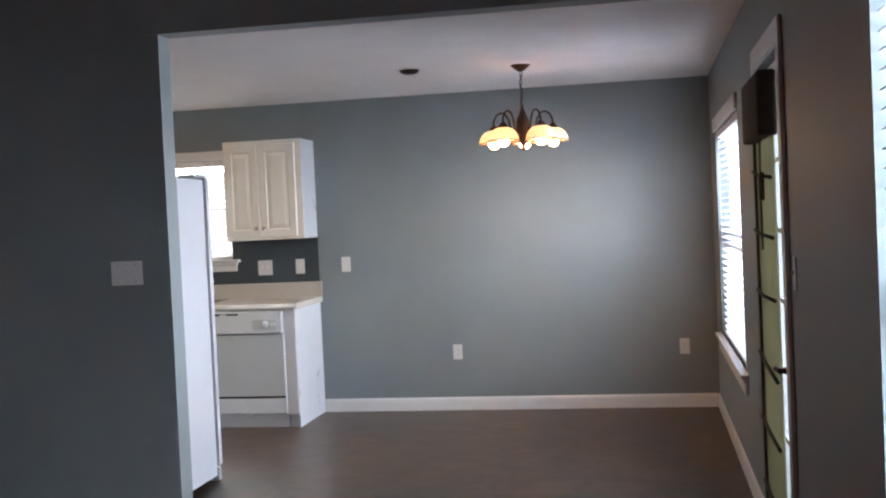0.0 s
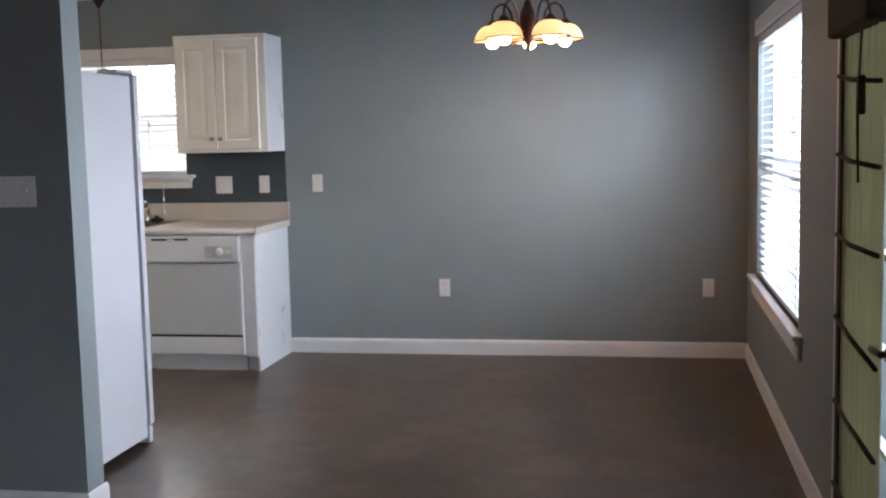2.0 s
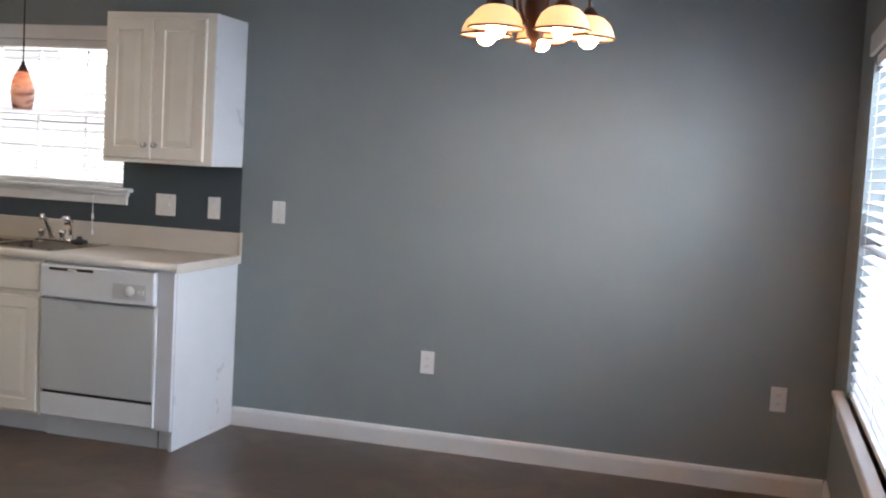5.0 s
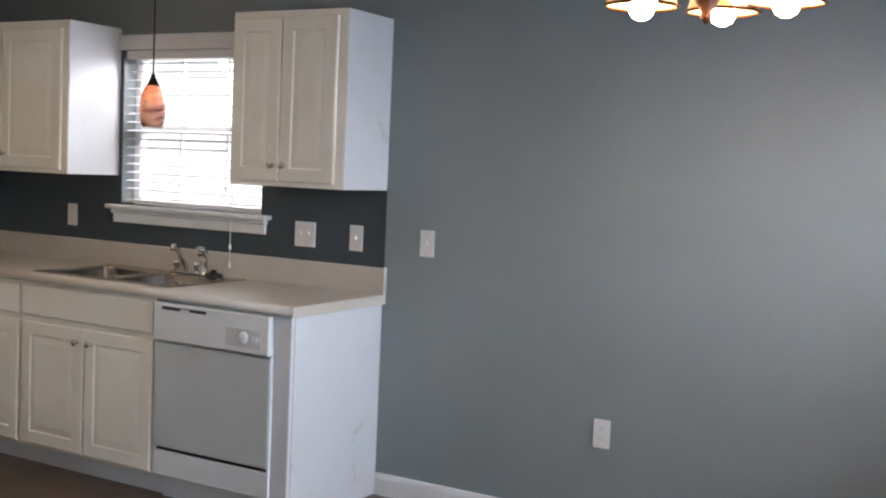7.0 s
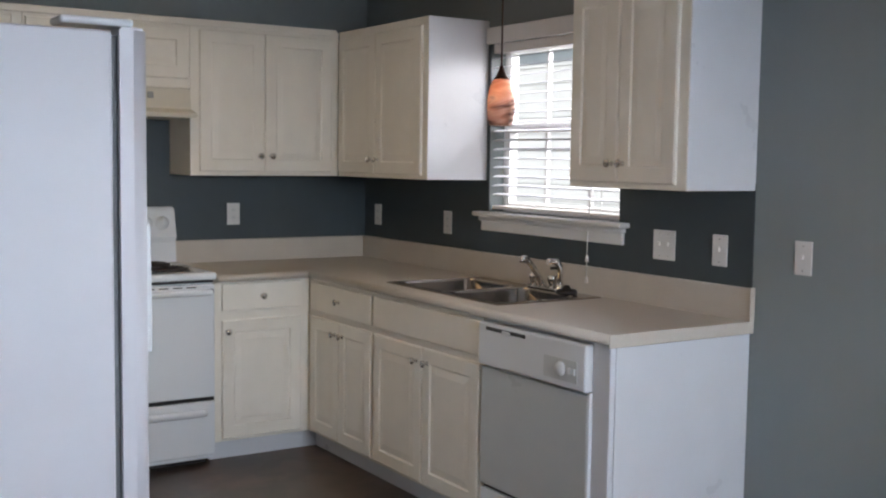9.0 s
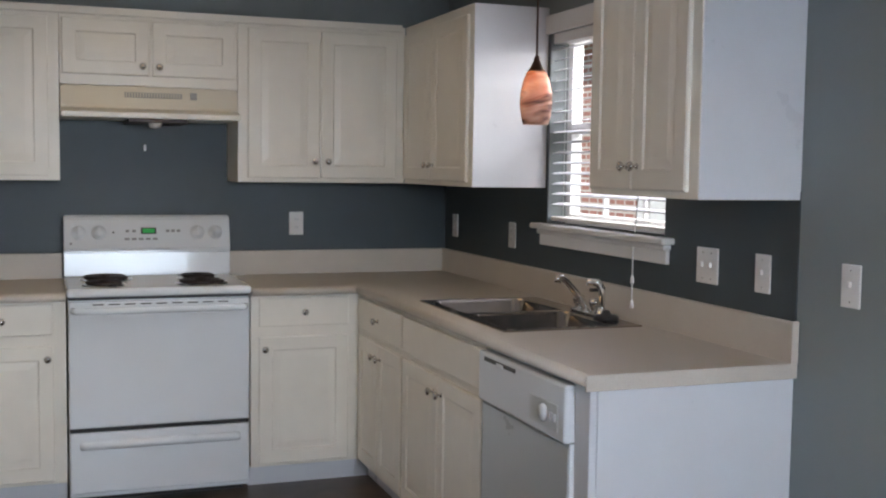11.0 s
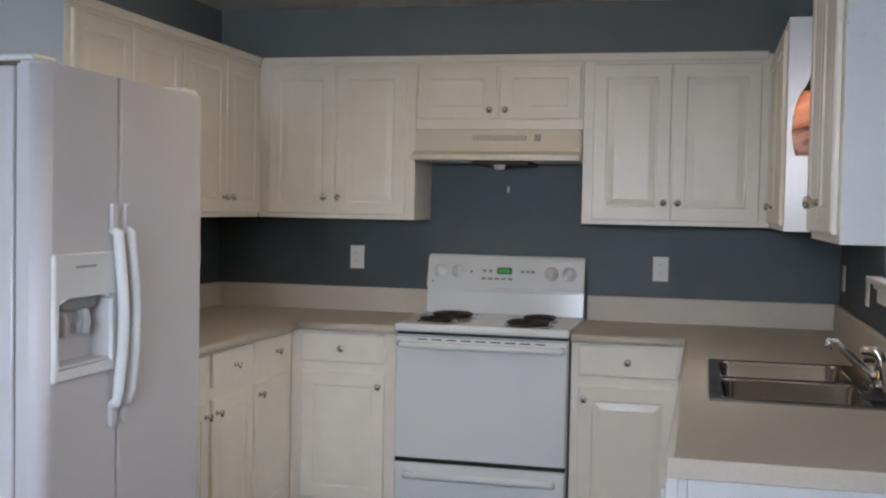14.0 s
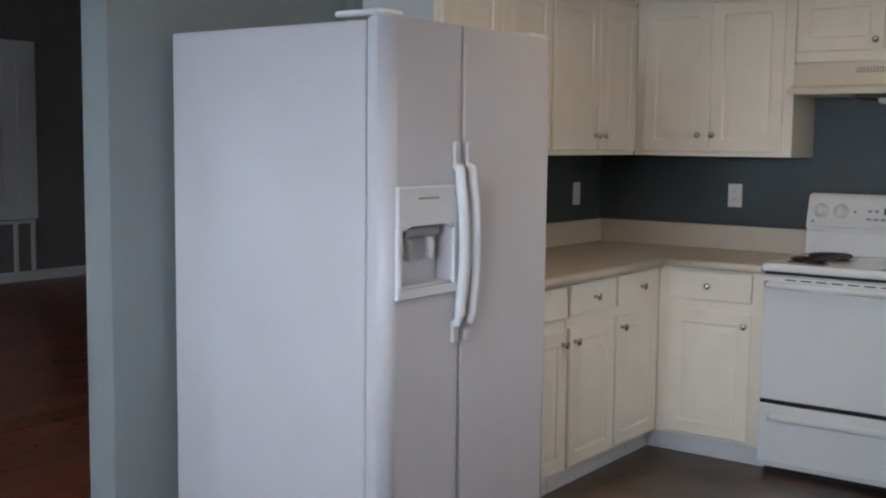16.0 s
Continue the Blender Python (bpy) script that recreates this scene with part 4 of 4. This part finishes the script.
for x, dparent in ((seam + 0.036, left_door), (seam - 0.028, bpy.data.objects["right_door"])):
    pts = [(x, fyf, 1.358), (x, fyf + 0.02, 1.348)] + [(x, fyf + 0.02 + 0.018 * math.sin(math.pi * k / 16), 1.338 - 0.45 * k / 16) for k in range(1, 16)] + [(x, fyf + 0.02, 0.888), (x, fyf, 0.878)]
    part("handle", tube(pts, 0.0162, 12), APPL, dparent, "white bowed handle")
    for z0, z1 in ((1.345, 1.43), (0.822, 0.892)):
        part("handle_mount", box(x - 0.015, x + 0.015, fyf - 0.001, fyf + 0.013, z0, z1, 0.005), FRIDGE, dparent)
part("hinge_cover", box(-2.40, -2.297, gap - 0.12, fyf - 0.035, 1.776, 1.795, 0.008), APPL, fr)
part("hinge_cover", box(-3.155, -3.05, fyf - 0.16, fyf - 0.02, 1.776, 1.795, 0.008), APPL, fr)
for x in (-3.1, -2.42):
    part("roller", lathe([(0, -0.01), (0.02, -0.01), (0.02, 0.01), (0, 0.01)], (x, 5.4, 0.02), axis="x", steps=16), BLACK, fr)


# ---- plates on the walls ----
def plate(way, a, z, kind, group, label, wide=0.072, tall=0.116):
    if way == "N":
        m = facing(a, NY - (0.004 if -5.2 < a < -2.31 else 0), z, "N")
    elif way == "W":
        m = facing(WX + 0.004, a, z, "W")
    elif way == "S":
        m = facing(a, SY + 0.004, z, "S")
    elif way == "P":
        m = facing(a, 5.0, z, "N")
    else:
        m = facing(EX, a, z, "E")
    t = thing("switch_plate" if kind != "outlet" else "outlet", m.translation, label, "outlet" if kind == "outlet" else "switch", group)

    def put(name, bm, mat):
        bm.transform(m)
        part(name, bm, mat, t)

    put("plate", box(-wide / 2, wide / 2, -0.006, 0, -tall / 2, tall / 2, 0.0025), PLATE)
    if kind == "outlet":
        for dz in (-0.02, 0.02):
            put("socket", box(-0.016, 0.016, -0.0075, -0.005, dz - 0.014, dz + 0.014, 0.001), PLATE)
            for dx in (-0.006, 0.006):
                put("slot", box(dx - 0.0012, dx + 0.0012, -0.0082, -0.007, dz - 0.005, dz + 0.005), DULL)
    else:
        n = max(1, round(wide / 0.06)) if wide > 0.08 else 1
        for i in range(n):
            dx = (i - (n - 1) / 2) * 0.046
            put("toggle", box(dx - 0.005, dx + 0.005, -0.016, -0.005, -0.004, 0.012, 0.002), PLATE)
            for dz in (-0.042, 0.042):
                put("screw", lathe([(0, 0), (0.0035, 0), (0.003, 0.0015), (0, 0.002)], (dx, -0.0055, dz), axis="-y", steps=8), NICKEL)


O, SWI = "white outlet on the painted wall", "white toggle switch plate on the wall"
plate("N", -2.093, 1.154, "switch", "wall plates", "white switch plate on the blue-grey wall")
plate("N", -1.24, 0.448, "outlet", "wall plates", "white outlet low on the dining wall")
plate("N", 0.465, 0.452, "outlet", "wall plates", "white outlet low near the room corner")
plate("N", -2.465, 1.152, "switch", "wall plates", SWI)
plate("N", -2.753, 1.151, "switch", "wall plates", "wide double switch plate on the teal wall", 0.118)
plate("N", -4.305, 1.153, "outlet", "wall plates", O)
plate("N", -5.03, 1.158, "outlet", "wall plates", O)
plate("W", 5.938, 1.180, "outlet", "wall plates", O)
plate("W", 7.441, 1.165, "outlet", "wall plates", O)
plate("S", -4.92, 1.17, "outlet", "wall plates", O)
plate("P", -2.30, 1.28, "switch", "wall plates", "wide switch plate on the dark partition wall", 0.165, 0.118)
plate("E", 3.9, 1.235, "switch", "wall plates", "switch plate beside the patio door")

# ---- lamps ----
CX, CY = -0.53, 6.97
ch = thing("chandelier", (CX, CY, CEILING), "bronze five-arm chandelier with lit ribbed glass shades", "chandelier")
part("canopy", lathe([(0, -0.045), (0.02, -0.04), (0.045, -0.02), (0.062, -0.004), (0.062, 0)], (CX, CY, CEILING), steps=28), BRONZE, ch)
for k in range(9):
    z = 2.375 - k * 0.026
    own = bmesh.new()
    ring = [(0.008 * math.cos(a), 0, 0.019 * math.sin(a)) for a in [2 * math.pi * i / 14 for i in range(15)]]
    own = tube(ring, 0.0022, 6)
    own.transform(Matrix.Translation((CX, CY, z)) @ Matrix.Rotation(radians(90 * (k % 2)), 4, "Z"))
    part("chain_link", own, BRONZE, ch)
part("lamp_cord", tube([(CX + 0.01 * math.sin(k * 1.3), CY + 0.01 * math.cos(k * 1.3), 2.40 - 0.025 * k) for k in range(11)], 0.003, 6), BRONZE, ch)
part("column", lathe([(0, 1.885), (0.008, 1.89), (0.016, 1.905), (0.012, 1.915), (0.03, 1.94), (0.042, 1.99), (0.044, 2.05), (0.038, 2.09), (0.024, 2.115), (0.02, 2.135), (0.012, 2.145), (0.008, 2.17), (0, 2.172)], (CX, CY, 0), steps=28), BRONZE, ch)
for i in range(5):
    a = radians(90 + 72 * i + 4)
    c, s = math.cos(a), math.sin(a)
    pts = [(0.035, 1.985), (0.06, 1.99), (0.083, 2.03), (0.095, 2.085), (0.118, 2.125), (0.15, 2.135), (0.18, 2.12), (0.198, 2.085), (0.2, 2.05)]
    arm = part("arm", tube([(CX + r * c, CY + r * s, z) for r, z in pts], 0.0065, 10), BRONZE, ch)
    at = (CX + 0.2 * c, CY + 0.2 * s, 0)
    part("socket_cap", lathe([(0, 2.06), (0.014, 2.058), (0.022, 2.046), (0.032, 2.034), (0.034, 2.02), (0.0, 2.019)], at, steps=20), BRONZE, arm)
    own = bmesh.new()
    rings = []
    for r, z in ((0.032, 2.026), (0.055, 2.018), (0.077, 1.998), (0.090, 1.972), (0.096, 1.946)):
        rings.append([own.verts.new((at[0] + (r + 0.0012 * (k % 2)) * math.cos(2 * math.pi * k / 48), at[1] + (r + 0.0012 * (k % 2)) * math.sin(2 * math.pi * k / 48), z)) for k in range(48)])
    for u, w in zip(rings, rings[1:]):
        for k in range(48):
            own.faces.new((u[k], u[(k + 1) % 48], w[(k + 1) % 48], w[k])).smooth = True
    shade = part("shade", own, SHADEGLASS, arm, "ribbed amber-white glass shade")
    rim = [(at[0] + 0.098 * math.cos(t), at[1] + 0.098 * math.sin(t), 1.945) for t in [2 * math.pi * k / 32 for k in range(33)]]
    part("shade_rim", tube(rim, 0.0045, 8), BRONZE, arm, "dark metal rim")
    part("bulb", lathe([(0, 2.018), (0.012, 2.015), (0.014, 1.99), (0.025, 1.968), (0.034, 1.952), (0.035, 1.936), (0.027, 1.918), (0.013, 1.909), (0, 1.907)], at, steps=24), BULB, arm, "lit round bulb")

PX, PY = -3.45, 7.95
pe = thing("pendant_lamp", (PX, PY, CEILING), "pendant lamp with swirled orange art glass over the sink", "pendant lamp")
part("canopy", lathe([(0.006, -0.095), (0.014, -0.085), (0.04, -0.045), (0.058, -0.012), (0.06, 0)], (PX, PY, CEILING), steps=28), BRONZE, pe)
part("cord", tube([(PX, PY, 2.34), (PX, PY, 1.86)], 0.004, 8), BRONZE, pe)
part("cap", lathe([(0, 1.87), (0.008, 1.868), (0.012, 1.85), (0.024, 1.825), (0.034, 1.812), (0, 1.811)], (PX, PY, 0), steps=24), BRONZE, pe)
part("shade", lathe([(0.026, 1.814), (0.036, 1.808), (0.048, 1.78), (0.058, 1.735), (0.06, 1.69), (0.054, 1.645), (0.047, 1.617), (0.043, 1.617), (0.05, 1.645), (0.056, 1.69), (0.054, 1.735), (0.044, 1.78), (0.03, 1.806)], (PX, PY, 0), steps=36), SWIRL, pe, "swirled orange, cream and slate glass")
part("bulb", lathe([(0, 1.805), (0.01, 1.8), (0.012, 1.785), (0.02, 1.765), (0.023, 1.745), (0.018, 1.728), (0, 1.72)], (PX, PY, 0), steps=20), DIMBULB, pe)

cl = thing("ceiling_light", (-3.5, 6.63, CEILING), "white flush fluorescent fixture lit on the kitchen ceiling", "ceiling light")
own = box(-4.13, -4.10, 6.34, 6.93, 2.352, 2.429, 0.004)
box(-2.91, -2.88, 6.34, 6.93, 2.352, 2.429, 0.004, own)
box(-4.10, -2.91, 6.34, 6.37, 2.352, 2.429, 0.004, own)
box(-4.10, -2.91, 6.90, 6.93, 2.352, 2.429, 0.004, own)
part("frame", own, TRIM, cl)
part("diffuser", box(-4.099, -2.911, 6.371, 6.899, 2.360, 2.40, 0.006), DIFFUSER, cl)
# simple round fitting put in place of a rectangular ceiling vent
cv = thing("ceiling_vent", (-1.22, 6.82, CEILING), "small dark round fitting on the dining ceiling", "ceiling fitting")
part("cover", lathe([(0, -0.03), (0.03, -0.03), (0.055, -0.02), (0.065, -0.004), (0.065, 0)], (-1.22, 6.82, CEILING - 0.001), steps=28), BRONZE, cv)
part("ring", lathe([(0.066, -0.004), (0.085, -0.003), (0.086, 0), (0.066, 0)], (-1.22, 6.82, CEILING - 0.001), steps=28), TRIM, cv)

# ---- outside ----
setting("ground", box(-400, 400, -400, 400, -0.5, -0.25), GRASS, "mown grass outside", "ground")
hs = thing("neighbour_house", (-6, 13.5, -0.25), "brick house next door, extended by an added white backdrop wall", "house")
part("wall", box(-30, -10.5, 12.5, 18, -0.25, 3.0), BRICK, hs)
# added white wall and boards, only to fill the kitchen window with brightness
part("backdrop_wall", box(-10.49, 3.0, 12.52, 18, -0.25, 3.0), BACKDROP_WHITE, hs, "added white backdrop that brightens the kitchen window view")
for k in range(18):
    part("backdrop_board", box(-10.47, 3.0, 12.495, 12.52, -0.2 + k * 0.178, -0.03 + k * 0.178, 0.003), BACKDROP_WHITE, hs)
own = bmesh.new()
vs = [own.verts.new(c) for c in ((-30.4, 12.1, 3.0), (3.4, 12.1, 3.0), (3.4, 18.4, 3.0), (-30.4, 18.4, 3.0), (-27, 15.2, 4.9), (0, 15.2, 4.9))]
for f in ((0, 1, 5, 4), (1, 2, 5), (2, 3, 4, 5), (3, 0, 4), (3, 2, 1, 0)):
    own.faces.new([vs[i] for i in f])
part("roof", own, ROOF, hs)
for x in (-13.6, -18.0):
    w = part("window", box(x - 0.55, x + 0.55, 12.44, 12.53, 0.9, 2.3, 0.01), TRIM, hs)
    part("pane", box(x - 0.48, x + 0.48, 12.425, 12.445, 0.97, 2.23), PANE, w)
fe = thing("fence", (5.5, 5, -0.25), "weathered board fence in the yard", "fence")
own = mesh_of("board", box(-0.02, 0.02, -0.07, 0.07, 0, 1.85, 0.004), FENCE)
for k in range(90):
    piece("board", own, (5.5, -2 + k * 0.148, -0.25), fe)
for z in (0.2, 1.2):
    part("rail", box(5.525, 5.57, -2.1, 11.4, z, z + 0.09), FENCE, fe)

# ---- living room planks ----
plank = mesh_of("plank", box(-0.638, 0.638, -0.0945, 0.0945, -0.0119, 0.0, 0.0015, seg=1), WOOD)
row, y = 0, -1.75 + 0.0955
while y < 4.97:
    x = -7.2 + 0.64 - (row * 0.427) % 1.28 + 0.0
    while x - 0.60 < EX:
        west, east = max(x - 0.638, -7.199), min(x + 0.638, EX - 0.001)
        if east - west > 0.05:
            piece("plank", plank, ((west + east) / 2, y, 0), living_floor, Matrix.Diagonal(((east - west) / 1.276, 1, 1, 1)))
        x += 1.28
    row, y = row + 1, y + 0.191
setting("threshold", box(-2.06, EX - 0.016, 4.99, 5.075, 0.0005, 0.008, 0.003), BRONZE, "dark strip between wood and concrete floors", "threshold")
